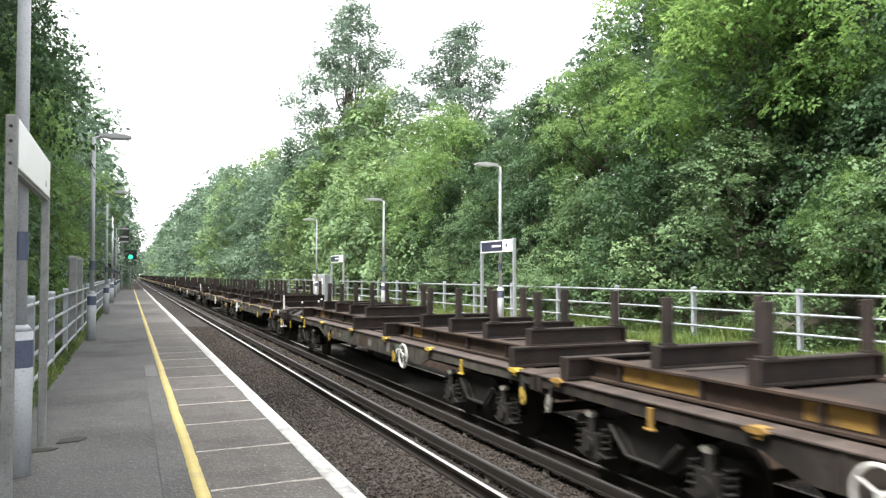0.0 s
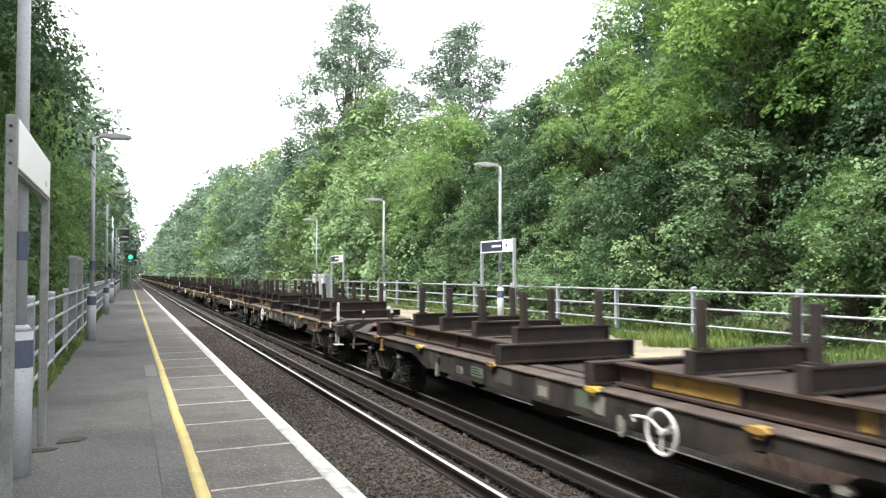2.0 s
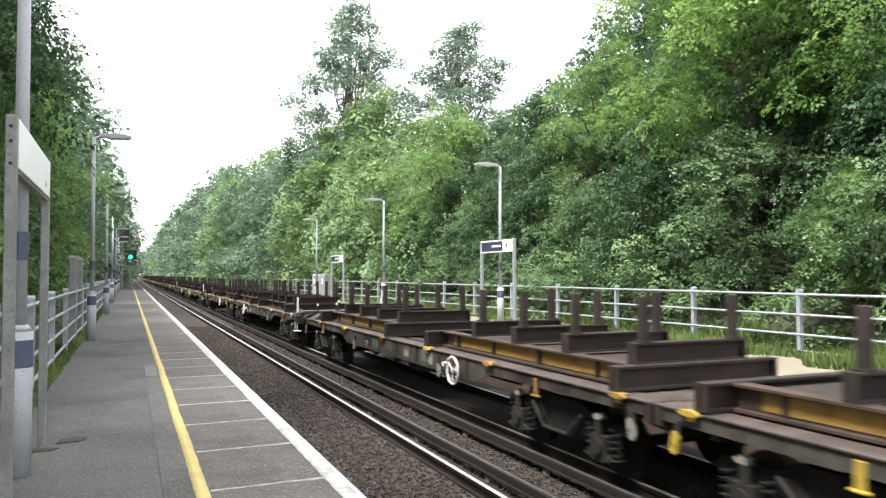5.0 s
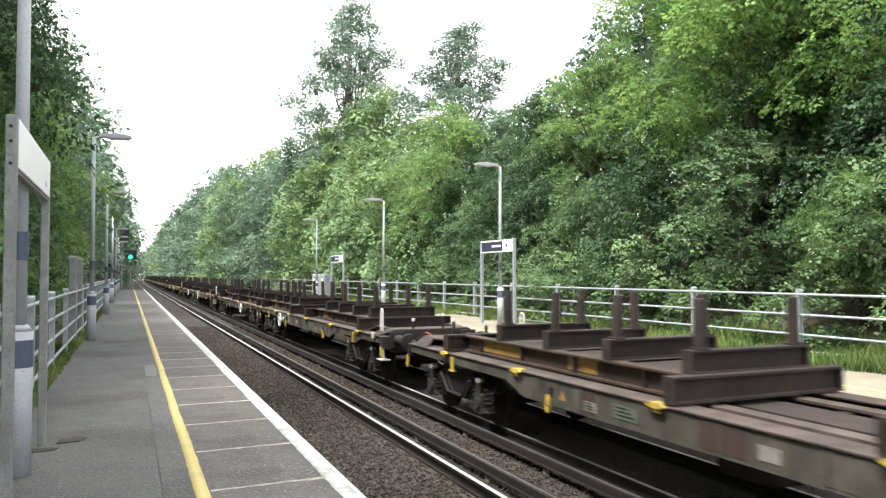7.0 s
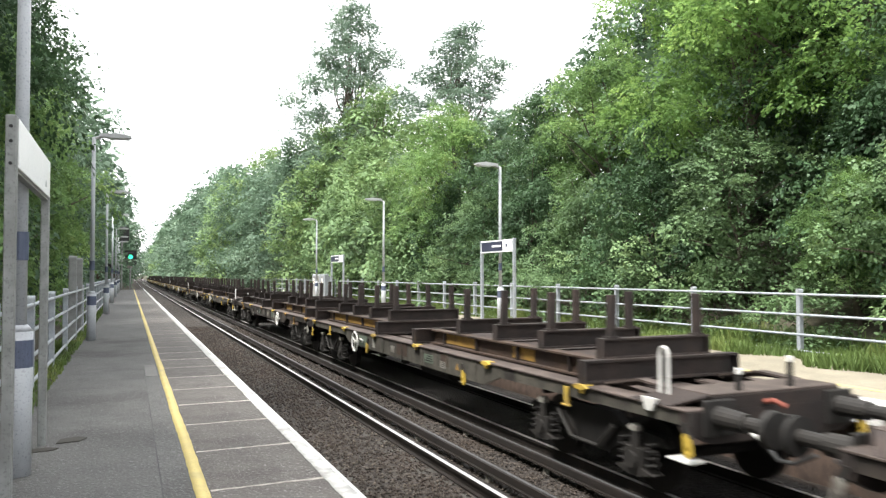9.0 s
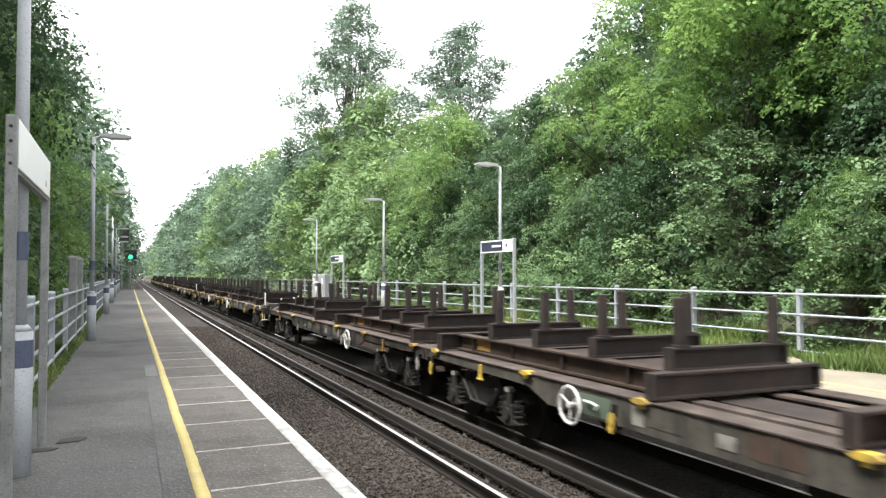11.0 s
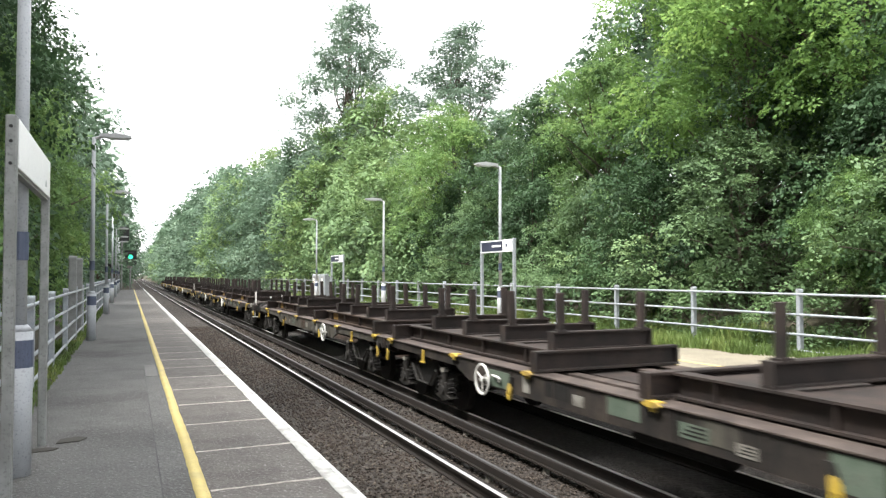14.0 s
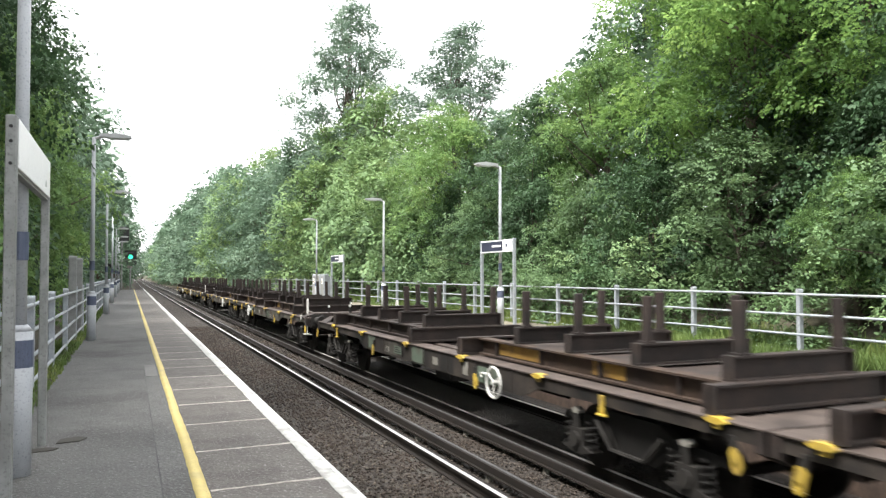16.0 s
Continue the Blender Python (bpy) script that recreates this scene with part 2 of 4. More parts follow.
def rod(bm, a, b, r, r2=None, seg=10):
    a, b = Vector(a), Vector(b)
    d = b - a
    m = Matrix.Translation((a + b) / 2) @ d.to_track_quat("Z", "Y").to_matrix().to_4x4()
    bmesh.ops.create_cone(bm, cap_ends=True, segments=seg, radius1=r, radius2=r if r2 is None else r2, depth=d.length, matrix=m)
    return bm


def path_tube(bm, pts, r, seg=8):
    """A round bar bent along the points."""
    pts = [Vector(q) for q in pts]
    rings = []
    for i, q in enumerate(pts):
        d = (pts[min(i + 1, len(pts) - 1)] - pts[max(i - 1, 0)]).normalized()
        side = d.orthogonal().normalized() if i == 0 else (rings_side - d * rings_side.dot(d)).normalized()
        rings_side = side
        up = d.cross(side)
        rings.append([bm.verts.new(q + r * (math.cos(k * math.tau / seg) * side + math.sin(k * math.tau / seg) * up)) for k in range(seg)])
    for a, b in zip(rings, rings[1:]):
        for k in range(seg):
            bm.faces.new((a[k], a[(k + 1) % seg], b[(k + 1) % seg], b[k]))
    bm.faces.new(rings[0][::-1])
    bm.faces.new(rings[-1])
    return bm


def prism(bm, outline, axis, lo, hi):
    """A flat outline, given in the two other axes, pulled along axis from lo to hi."""
    def put(u, v, w):
        return {"x": (w, u, v), "y": (u, w, v), "z": (u, v, w)}[axis]
    a = [bm.verts.new(put(u, v, lo)) for u, v in outline]
    b = [bm.verts.new(put(u, v, hi)) for u, v in outline]
    bm.faces.new(a)
    bm.faces.new(b[::-1])
    for i in range(len(a)):
        j = (i + 1) % len(a)
        bm.faces.new((a[j], a[i], b[i], b[j]))
    bmesh.ops.recalc_face_normals(bm, faces=bm.faces)
    return bm


def ibeam(bm, axis, lo, hi, c, z0, z1, w, tf=0.03, tw=0.025):
    """An I section along x or y, centred on c across."""
    a, t = w / 2, tw / 2
    o = [(-a, z0), (a, z0), (a, z0 + tf), (t, z0 + tf), (t, z1 - tf), (a, z1 - tf), (a, z1), (-a, z1), (-a, z1 - tf), (-t, z1 - tf), (-t, z0 + tf), (-a, z0 + tf)]
    return prism(bm, [(c + u, v) for u, v in o], axis, lo, hi)


def mesh_of(name, bm, material):
    me = bpy.data.meshes.new(name)
    bm.to_mesh(me)
    bm.free()
    me.materials.append(material)
    return me


def part(name, bm, material, parent, label="", smooth=False):
    me = bm if isinstance(bm, bpy.types.Mesh) else mesh_of(name, bm, material)
    if smooth:
        me.polygons.foreach_set("use_smooth", [True] * len(me.polygons))
    ob = new(name, me)
    ob.parent = parent
    if label:
        ob["label"] = label
    return ob


def thing(name, label, category, group="", kind="", at=None):
    ob = new(name)
    ob.empty_display_size = 0.1
    if at is not None:
        ob.matrix_world = at
    return tagged(ob, label, category, group, kind)


def B():
    return bmesh.new()


def quads(name, verts, faces, material):
    """A mesh from arrays of corners and four-cornered faces."""
    me = bpy.data.meshes.new(name)
    verts = np.asarray(verts, np.float32)
    faces = np.asarray(faces, np.int32)
    me.vertices.add(len(verts))
    me.vertices.foreach_set("co", verts.ravel())
    me.loops.add(faces.size)
    me.loops.foreach_set("vertex_index", faces.ravel())
    me.polygons.add(len(faces))
    me.polygons.foreach_set("loop_start", np.arange(len(faces), dtype=np.int32) * faces.shape[1])
    me.update(calc_edges=True)
    me.materials.append(material)
    return me


# ---- ground: one sheet, the formation between two wooded banks ----
PLAT = 0.95          # platform surface above the rail tops


def ground_height(x, y):
    if x < -1.7:
        base = 0.55 + min(2.5, max(0.0, (-x - 2.2)) * 0.3)
    elif x > 12.4:
        base = 0.85 + min(5.0, max(0.0, (x - 13.4)) * 0.42)
    elif x < -1.2 or x > 12.0:
        base = 0.55
    else:
        return -0.36
    return base + 0.12 * noise.noise((x * 0.5, y * 0.5, 0))


def ground():
    xs = [-900, -300, -120, -60, -30, -16, -10, -6, -4, -3, -2.3, -1.75, -1.25, 1, 3, 5, 7, 9, 11.9, 12.45, 13.4, 14.2, 15, 16.5, 18.5, 21, 24, 27, 34, 60, 120, 300, 900]
    ys = [-400, -100, -50, -30, -20] + list(range(-14, 60, 2)) + list(range(60, 140, 5)) + [150, 170, 200, 250, 320, 420, 600, 900, 1500]
    vs = [(x, y, ground_height(x, y)) for y in ys for x in xs]
    w = len(xs)
    fs = [(j * w + i, j * w + i + 1, (j + 1) * w + i + 1, (j + 1) * w + i) for j in range(len(ys) - 1) for i in range(w - 1)]
    tagged(new("ground", quads("ground", vs, fs, SOIL)), "dark woodland soil rising in banks beside the line", "ground", kind="structure")
    b = B()
    for y0, y1 in ((-40, 30), (30, 110), (110, 545)):
        prism(b, [(1.2, -0.35), (1.9, -0.165), (8.0, -0.165), (8.9, -0.35)], "y", y0, y1)
    bed = tagged(new("ballast_bed", mesh_of("ballast_bed", b, BALLAST)), "brown-grey stone ballast bed under two tracks", "ballast", kind="structure")
    # thin dark sheet over the bed, painting the train's shade on the far track
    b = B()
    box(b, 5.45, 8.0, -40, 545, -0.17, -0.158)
    part("shaded_ballast", b, BALLAST_SHADED, bed, "ballast under the far track, darkened with the train's shade")


TRACKS = {"near": (2.50, 3.985), "far": (5.785, 7.27)}


def rails():
    for name, (a, bx) in TRACKS.items():
        tr = thing("railway_track", "standard-gauge track of bright-topped rails on concrete sleepers", "railway track", kind="structure")
        for x in (a, bx):
            b = B()
            box(b, x - 0.07, x + 0.07, -40, 545, -0.155, -0.135)
            box(b, x - 0.012, x + 0.012, -40, 545, -0.135, -0.04)
            box(b, x - 0.036, x + 0.036, -40, 545, -0.04, -0.004)
            r = part("rail", b, RAIL_SIDE, tr, "rusty-sided steel running rail")
            b = B()
            box(b, x - 0.03, x + 0.03, -40, 545, -0.0035, 0.0, 0.001)
            part("rail_head", b, RAIL_TOP, r, "polished steel rail head")
        me = None
        for k in range(110):
            y = -6 + 0.65 * k
            if me is None:
                b = B()
                prism(b, [(-1.25, -0.2), (1.25, -0.2), (1.22, -0.045), (0.45, -0.045), (0.3, -0.075), (-0.3, -0.075), (-0.45, -0.045), (-1.22, -0.045)], "y", -0.12, 0.12)
                me = mesh_of("sleeper", b, CONCRETE)
            s = part("sleeper", me, CONCRETE, tr)
            s.location = ((a + bx) / 2, y, -0.118)
    for x, who in ((4.375, "near"), (5.24, "far")):
        c = thing("conductor_rail", "dull steel conductor rail raised on white insulators", "conductor rail", "conductor rails", "structure")
        b = B()
        box(b, x - 0.045, x + 0.045, -40, 545, -0.03, 0.068, 0.006)
        box(b, x - 0.075, x + 0.075, -40, 545, -0.05, -0.031)
        part("rail", b, RAIL_SIDE, c)
        b = B()
        box(b, x - 0.022, x + 0.022, -40, 545, 0.0685, 0.075, 0.002)
        part("contact_face", b, COND_TOP, c, "worn steel contact face")
        me = None
        for k in range(26):
            if me is None:
                b = B()
                rod(b, (0, 0, -0.19), (0, 0, -0.05), 0.06, 0.04, 8)
                me = mesh_of("insulator", b, PALE_PANEL)
            part("insulator", me, PALE_PANEL, c).location = (x, 1 + 2.6 * k, 0)
    b = B()
    box(b, 4.17, 4.23, -40, 300, -0.155, -0.1, 0.01)
    tagged(new("trackside_cable", mesh_of("trackside_cable", b, RAIL_SIDE)), "dark cable laid on the ballast along the rail", "cable", kind="structure")


def stones():
    """Loose ballast on the bed where the camera stands nearest."""
    rng = np.random.default_rng(3)
    base = np.array([(0.8, 0, 0), (-0.8, 0, 0), (0, 0.8, 0), (0, -0.8, 0), (0.25, 0.2, 0.7), (-0.2, -0.15, -0.7)])
    tri = np.array([(0, 2, 4), (2, 1, 4), (1, 3, 4), (3, 0, 4), (2, 0, 5), (1, 2, 5), (3, 1, 5), (0, 3, 5)])
    n = 30000
    pick = rng.random(n)
    x = np.where(pick < 0.64, rng.uniform(1.9, 3.9, n), rng.uniform(4.05, 5.75, n))
    y = 4.5 + 36 * rng.random(n) ** 1.8
    r = rng.uniform(0.016, 0.034, n) * (1 + 0.022 * (y - 4.5))
    shape = base[None] * rng.uniform(0.6, 1.25, (n, len(base), 1)) * r[:, None, None] * rng.uniform(0.7, 1.2, (n, 1, 3))
    a = rng.uniform(0, math.tau, n)
    ca, sa = np.cos(a)[:, None], np.sin(a)[:, None]
    vx = shape[..., 0] * ca - shape[..., 1] * sa + x[:, None]
    vy = shape[..., 0] * sa + shape[..., 1] * ca + y[:, None]
    z = -0.155 + r * rng.uniform(-0.1, 0.5, n)
    vz = shape[..., 2] * 0.85 + z[:, None]
    v = np.stack([vx, vy, vz], -1).reshape(-1, 3)
    f = (tri[None] + (np.arange(n) * len(base))[:, None, None]).reshape(-1, 3)
    m = STONE
    tagged(new("ballast_stones", quads("ballast_stones", v, f, m)), "loose angular brown and grey ballast stones", "ballast", kind="stuff")


Y0, Y1 = -12.0, 87.0


def platforms():
    p = thing("platform_near", "narrow asphalt station platform with painted edge lines", "platform", kind="structure")
    b = B()
    box(b, -1.75, 0.24, Y0, Y1, -0.3, PLAT)
    part("surface", b, ASPHALT, p, "dark grey worn asphalt")
    b = B()
    box(b, 0.25, 0.56, Y0, 12.6, -0.3, PLAT + 0.002)
    part("surface_strip", b, ASPHALT_NEW, p, "paler grey asphalt strip")
    b = B()
    box(b, 0.24, 0.56, 12.6, Y1, -0.3, PLAT + 0.001)
    part("surface_strip", b, ASPHALT, p)
    b = B()
    box(b, 0.24, 0.25, Y0, 12.6, -0.3, PLAT - 0.004)
    part("joint_seam", b, TAR, p, "black tar seam")
    b = B()
    box(b, 0.56, 1.5, Y0, Y1, -0.3, PLAT - 0.03)
    box(b, 1.3, 1.45, Y0, Y1, -0.34, 0.7)
    part("edge_wall", b, BRICK, p, "dirty dark brick platform face")
    # edge slabs with pale open joints, 1.3 m apart
    pitch = 1.305
    y = 4.49 - pitch * 13
    b = B()
    box(b, 0.56, 1.56, -pitch / 2 + 0.012, pitch / 2 - 0.012, 0.82, PLAT, 0.006)
    me = mesh_of("edge_slab", b, COPING)
    jr = random.Random(8)

    def joint_mesh():
        """A worn line of mortar, uneven in width, swollen at its outer end."""
        b = B()
        a, c = [], []
        for k in range(15):
            x = 0.575 + 0.875 * k / 14
            sw = 0.012 if k > 11 or k == 0 else 0.0
            mid = jr.uniform(-0.005, 0.005) + 0.02 * (k / 14 - 0.5)
            a.append((x, mid - 0.011 - jr.random() * 0.009 - sw))
            c.append((x, mid + 0.011 + jr.random() * 0.009 + sw * jr.random()))
        return mesh_of("joint", prism(b, a + c[::-1], "z", 0.83, PLAT + 0.0015), JOINT)
    joints = [joint_mesh() for _ in range(5)]
    while y < Y1 - 1:
        part("edge_slab", me, COPING, p).location = (0, y + pitch / 2, 0)
        part("joint", jr.choice(joints), JOINT, p).location = (0, y + pitch, 0)
        y += pitch
    rng = random.Random(4)

    def stripe(x, w, z, y0, y1, wob):
        vs, fs = [], []
        n = int((y1 - y0) / 0.12)
        for i in range(n + 1):
            yy = y0 + (y1 - y0) * i / n
            l, r = wob * (rng.random() - 0.5), wob * (rng.random() - 0.5)
            c = 0.0025 * math.sin(yy * 1.9)
            vs += [(x - w / 2 + l + c, yy, z), (x + w / 2 + r + c, yy, z), (x + w / 2 + r + c, yy, z - 0.003), (x - w / 2 + l + c, yy, z - 0.003)]
            if i:
                k = 4 * i
                fs += [(k - 4, k - 3, k + 1, k), (k - 3, k - 2, k + 2, k + 1), (k - 1, k - 4, k, k + 3)]
        return vs, fs
    part("yellow_line", quads("yellow_line", *stripe(0.512, 0.1, PLAT + 0.006, Y0, Y1, 0.007), YELLOW_LINE), YELLOW_LINE, p, "worn yellow painted line")
    part("white_line", quads("white_line", *stripe(1.492, 0.122, PLAT + 0.005, Y0, Y1, 0.008), WHITE_LINE), WHITE_LINE, p, "white painted edge line")
    # bare patch by the sign's foot, older patch and cover
    for pts in ([(-0.62, 7.95), (-0.42, 7.98), (-0.36, 8.12), (-0.46, 8.2), (-0.6, 8.14)], [(-0.86, 7.62), (-0.62, 7.66), (-0.58, 7.74), (-0.7, 7.8), (-0.88, 7.76)]):
        b = B()
        prism(b, pts, "z", PLAT - 0.1, PLAT + 0.008)
        part("concrete_pad", b, CONCRETE, p, "small rough concrete pad")
    b = B()
    box(b, -1.75, -1.05, Y0, Y1, PLAT - 0.1, PLAT + 0.006)
    part("verge", b, SOIL, p, "dirt and moss along the fence foot")
    b = B()
    prism(b, [(0.262, 12.6), (0.44, 12.6), (0.44, 14.2), (0.262, 14.2)], "z", PLAT - 0.1, PLAT + 0.005)
    part("patch", b, CONCRETE_PATCH, p, "pale repair patch")
    b = B()
    prism(b, [(-1.75, Y1), (1.56, Y1), (1.56, Y1 + 6), (-1.75, Y1 + 6)], "z", -0.3, -0.2)
    prism(b, [(Y1, -0.2), (Y1, PLAT), (Y1 + 6, 0.1), (Y1 + 6, -0.2)], "x", -1.7, 1.5)
    part("end_ramp", b, ASPHALT, p)

    f = thing("platform_far", "buff-paved platform behind the train with pale edge", "platform", kind="structure")
    b = B()
    box(b, 8.75, 12.4, Y0, 75, -0.3, PLAT)
    part("surface", b, FAR_PAVE, f, "buff weathered paving")
    b = B()
    box(b, 8.35, 8.75, Y0, 75, 0.7, PLAT + 0.004)
    part("edge", b, WHITE_LINE, f, "pale painted platform edge")
    b = B()
    box(b, 8.55, 8.75, Y0, 75, -0.34, 0.7)
    part("edge_wall", b, BRICK, f)
    b = B()
    box(b, 9.35, 9.45, Y0, 75, PLAT, PLAT + 0.006)
    part("yellow_line", b, YELLOW_LINE, f)


def fence_right():
    f = thing("railing", "pale galvanised four-rail fence along the far platform", "fence", "platform fences")
    b = B()
    box(b, -0.06, 0.06, -0.045, 0.045, -0.1, 1.26, 0.015)
    rod(b, (-0.06, 0, 1.255), (0.06, 0, 1.255), 0.045, seg=12)
    me = mesh_of("post", b, GALV)
    k = 0
    y = 10.82 - 3.0 * 4
    while y < 75:
        part("post", me, GALV, f).location = (12.2, y, PLAT)
        y += 2.985
        k += 1
    for z in (1.19, 0.79, 0.40, 0.08):
        b = B()
        rod(b, (12.15, -6, PLAT + z), (12.15, 75, PLAT + z), 0.024, seg=8)
        part("rail", b, GALV, f)


def fence_left():
    f = thing("railing", "grey galvanised hoop-post fence behind the near platform", "fence", "platform fences")
    b = B()
    box(b, -0.05, 0.05, -0.05, 0.05, -0.1, 1.28, 0.012)
    rod(b, (-0.05, 0, 1.275), (0.05, 0, 1.275), 0.05, seg=12)
    me = mesh_of("post", b, GALV)
    y = 8.45
    while y < 80:
        part("post", me, GALV, f).location = (-1.22, y, PLAT)
        y += 2.98
    for z in (1.2, 0.85, 0.5, 0.15):
        b = B()
        rod(b, (-1.2, 2.0, PLAT + z), (-1.2, 80, PLAT + z), 0.026, seg=8)
        part("rail", b, GALV, f)
    part("post", me, GALV, f).location = (-1.22, 5.47, PLAT)
    b = B()
    box(b, -0.09, 0.09, -0.07, 0.07, -0.1, 2.02, 0.015)
    rod(b, (-0.09, 0, 2.0), (0.09, 0, 2.0), 0.07, seg=12)
    me = mesh_of("gate_post", b, GALV_DULL)
    g = thing("gate", "pair of tall round-topped grey steel gate posts", "gate posts")
    for y in (20.2, 22.7):
        part("gate_post", me, GALV_DULL, g).location = (-1.27, y, PLAT)


def lamp(x, y, side, group, first=False):
    """A sleeved column with an arm over the platform; side: +1 or -1, the way that the arm points."""
    t = thing("street_lamp", "pale grey platform lamp column with blue-banded base sleeve", "lamp post", group, at=pose(x, y, PLAT))
    b = B()
    rod(b, (0, 0, -0.05), (0, 0, 1.15), 0.105, seg=20)
    rod(b, (0, 0, 1.15), (0, 0, 1.2), 0.105, 0.065, seg=20)
    s = part("base_sleeve", b, WHITE_STEEL, t, "pale grey steel sleeve", True)
    b = B()
    rod(b, (0, 0, 0.86), (0, 0, 1.08), 0.107, seg=20)
    part("band", b, BLUE_BAND, s, "slate blue band")
    b = B()
    rod(b, (0, 0, 1.2), (0, 0, 5.0), 0.057, 0.045, seg=14)
    p = part("column", b, WHITE_STEEL, t, "", True)
    b = B()
    rod(b, (0, 0, 1.72), (0, 0, 1.95), 0.062, seg=14)
    part("band", b, BLUE_BAND, p, "slate blue band")
    b = B()
    rod(b, (0, 0, 4.98), (side * 0.25, 0, 5.05), 0.035)
    part("arm", b, LAMP_HEAD, t)
    b = B()
    prism(b, [(side * 0.12, 5.02), (side * 0.12, 5.09), (side * 0.55, 5.13), (side * 0.86, 5.08), (side * 0.86, 5.03), (side * 0.5, 5.0)], "y", -0.12, 0.12)
    h = part("lamp_head", b, LAMP_HEAD, t, "flat grey lantern")
    b = B()
    box(b, side * 0.34, side * 0.82, -0.09, 0.09, 4.985, 5.01, 0.01)
    part("glass", b, LENS, h)
    return t


def lamps():
    for y in (6.85, 20.15, 33.6, 46.5, 60.0, 73.0, 84.0):
        lamp(-0.8 - 0.002 * y, y, 1, "lamps on the near platform")
    for y in (20.9, 32.6, 45.9):
        lamp(10.82, y, -1, "lamps on the far platform")


def near_sign():
    s = thing("station_sign", "blank white station name panel on two grey steel posts", "sign", "station signs")
    for y in (5.72, 7.94):
        b = B()
        box(b, -0.775, -0.705, y - 0.045, y + 0.045, PLAT - 0.05, PLAT + 2.68, 0.008)
        p = part("post", b, GALV_DULL, s, "weathered square steel post")
        for z in (2.35, 2.5, 2.6):
            b = B()
            rod(b, (-0.74, y - 0.044, PLAT + z), (-0.74, y - 0.055, PLAT + z), 0.012, seg=8)
            part("bolt", b, BLACK, p)
    b = B()
    box(b, -0.745, -0.70, 5.77, 7.89, PLAT + 2.33, PLAT + 2.67, 0.004)
    pn = part("panel", b, SIGN_WHITE, s, "white enamelled panel")
    b = B()
    box(b, -0.7, -0.697, 7.5, 7.56, PLAT + 2.4, PLAT + 2.45)
    part("mark", b, LAMP_HEAD, pn)
    b = B()
    box(b, -0.765, -0.715, 5.765, 7.895, PLAT + 2.305, PLAT + 2.328)
    part("frame", b, GALV_DULL, s)


def far_sign(y0, y1, x=10.62):
    s = thing("station_sign", "white station name sign with navy name panel on two posts", "sign", "station signs")
    for y in (y0, y1):
        b = B()
        box(b, x - 0.045, x + 0.045, y - 0.045, y + 0.045, PLAT - 0.02, PLAT + 2.68, 0.01)
        part("post", b, GALV, s)
    b = B()
    box(b, x - 0.05, x - 0.01, y0 + 0.05, y1 - 0.05, PLAT + 2.28, PLAT + 2.66, 0.004)
    pn = part("panel", b, SIGN_WHITE, s, "white panel")
    w = y1 - y0
    b = B()
    box(b, x - 0.054, x - 0.05, y0 + 0.3 * w, y1 - 0.08, PLAT + 2.32, PLAT + 2.62)
    nv = part("name_panel", b, NAVY, s, "navy name panel")
    # the name itself cannot be read: one bar of its size
    b = B()
    box(b, x - 0.057, x - 0.0545, y0 + 0.34 * w, y0 + 0.62 * w, PLAT + 2.445, PLAT + 2.505)
    part("name_bar", b, SIGN_WHITE, nv)
    b = B()
    box(b, x - 0.054, x - 0.05, y0 + 0.16 * w, y0 + 0.21 * w, PLAT + 2.43, PLAT + 2.53)
    part("mark", b, BLUE_BAND, pn)


def far_cabinet():
    c = thing("cabinet", "pale grey steel trackside cabinets with dark warning panels", "cabinet")
    for k, y in enumerate((46.3, 47.45, 48.6)):
        b = B()
        box(b, 11.4, 11.95, y, y + 1.0, PLAT, PLAT + 1.62, 0.03)
        d = part("body", b, GALV, c)
        b = B()
        box(b, 11.385, 11.405, y + 0.1, y + 0.9, PLAT + 0.15, PLAT + 1.5, 0.01)
        part("door", b, GALV_DULL, d)
        b = B()
        box(b, 11.37, 11.384, y + 0.3, y + 0.62, PLAT + 1.0, PLAT + 1.35)
        wp = part("warning_plate", b, (SIGN_WHITE, PALE_PANEL, SIGN_WHITE)[k], d, "small warning plate")
        b = B()
        prism(b, [(y + 0.36, 1.07 + PLAT), (y + 0.56, 1.07 + PLAT), (y + 0.46, 1.25 + PLAT)], "x", 11.364, 11.369)
        part("warning_triangle", b, OCHRE, wp, "yellow warning triangle")


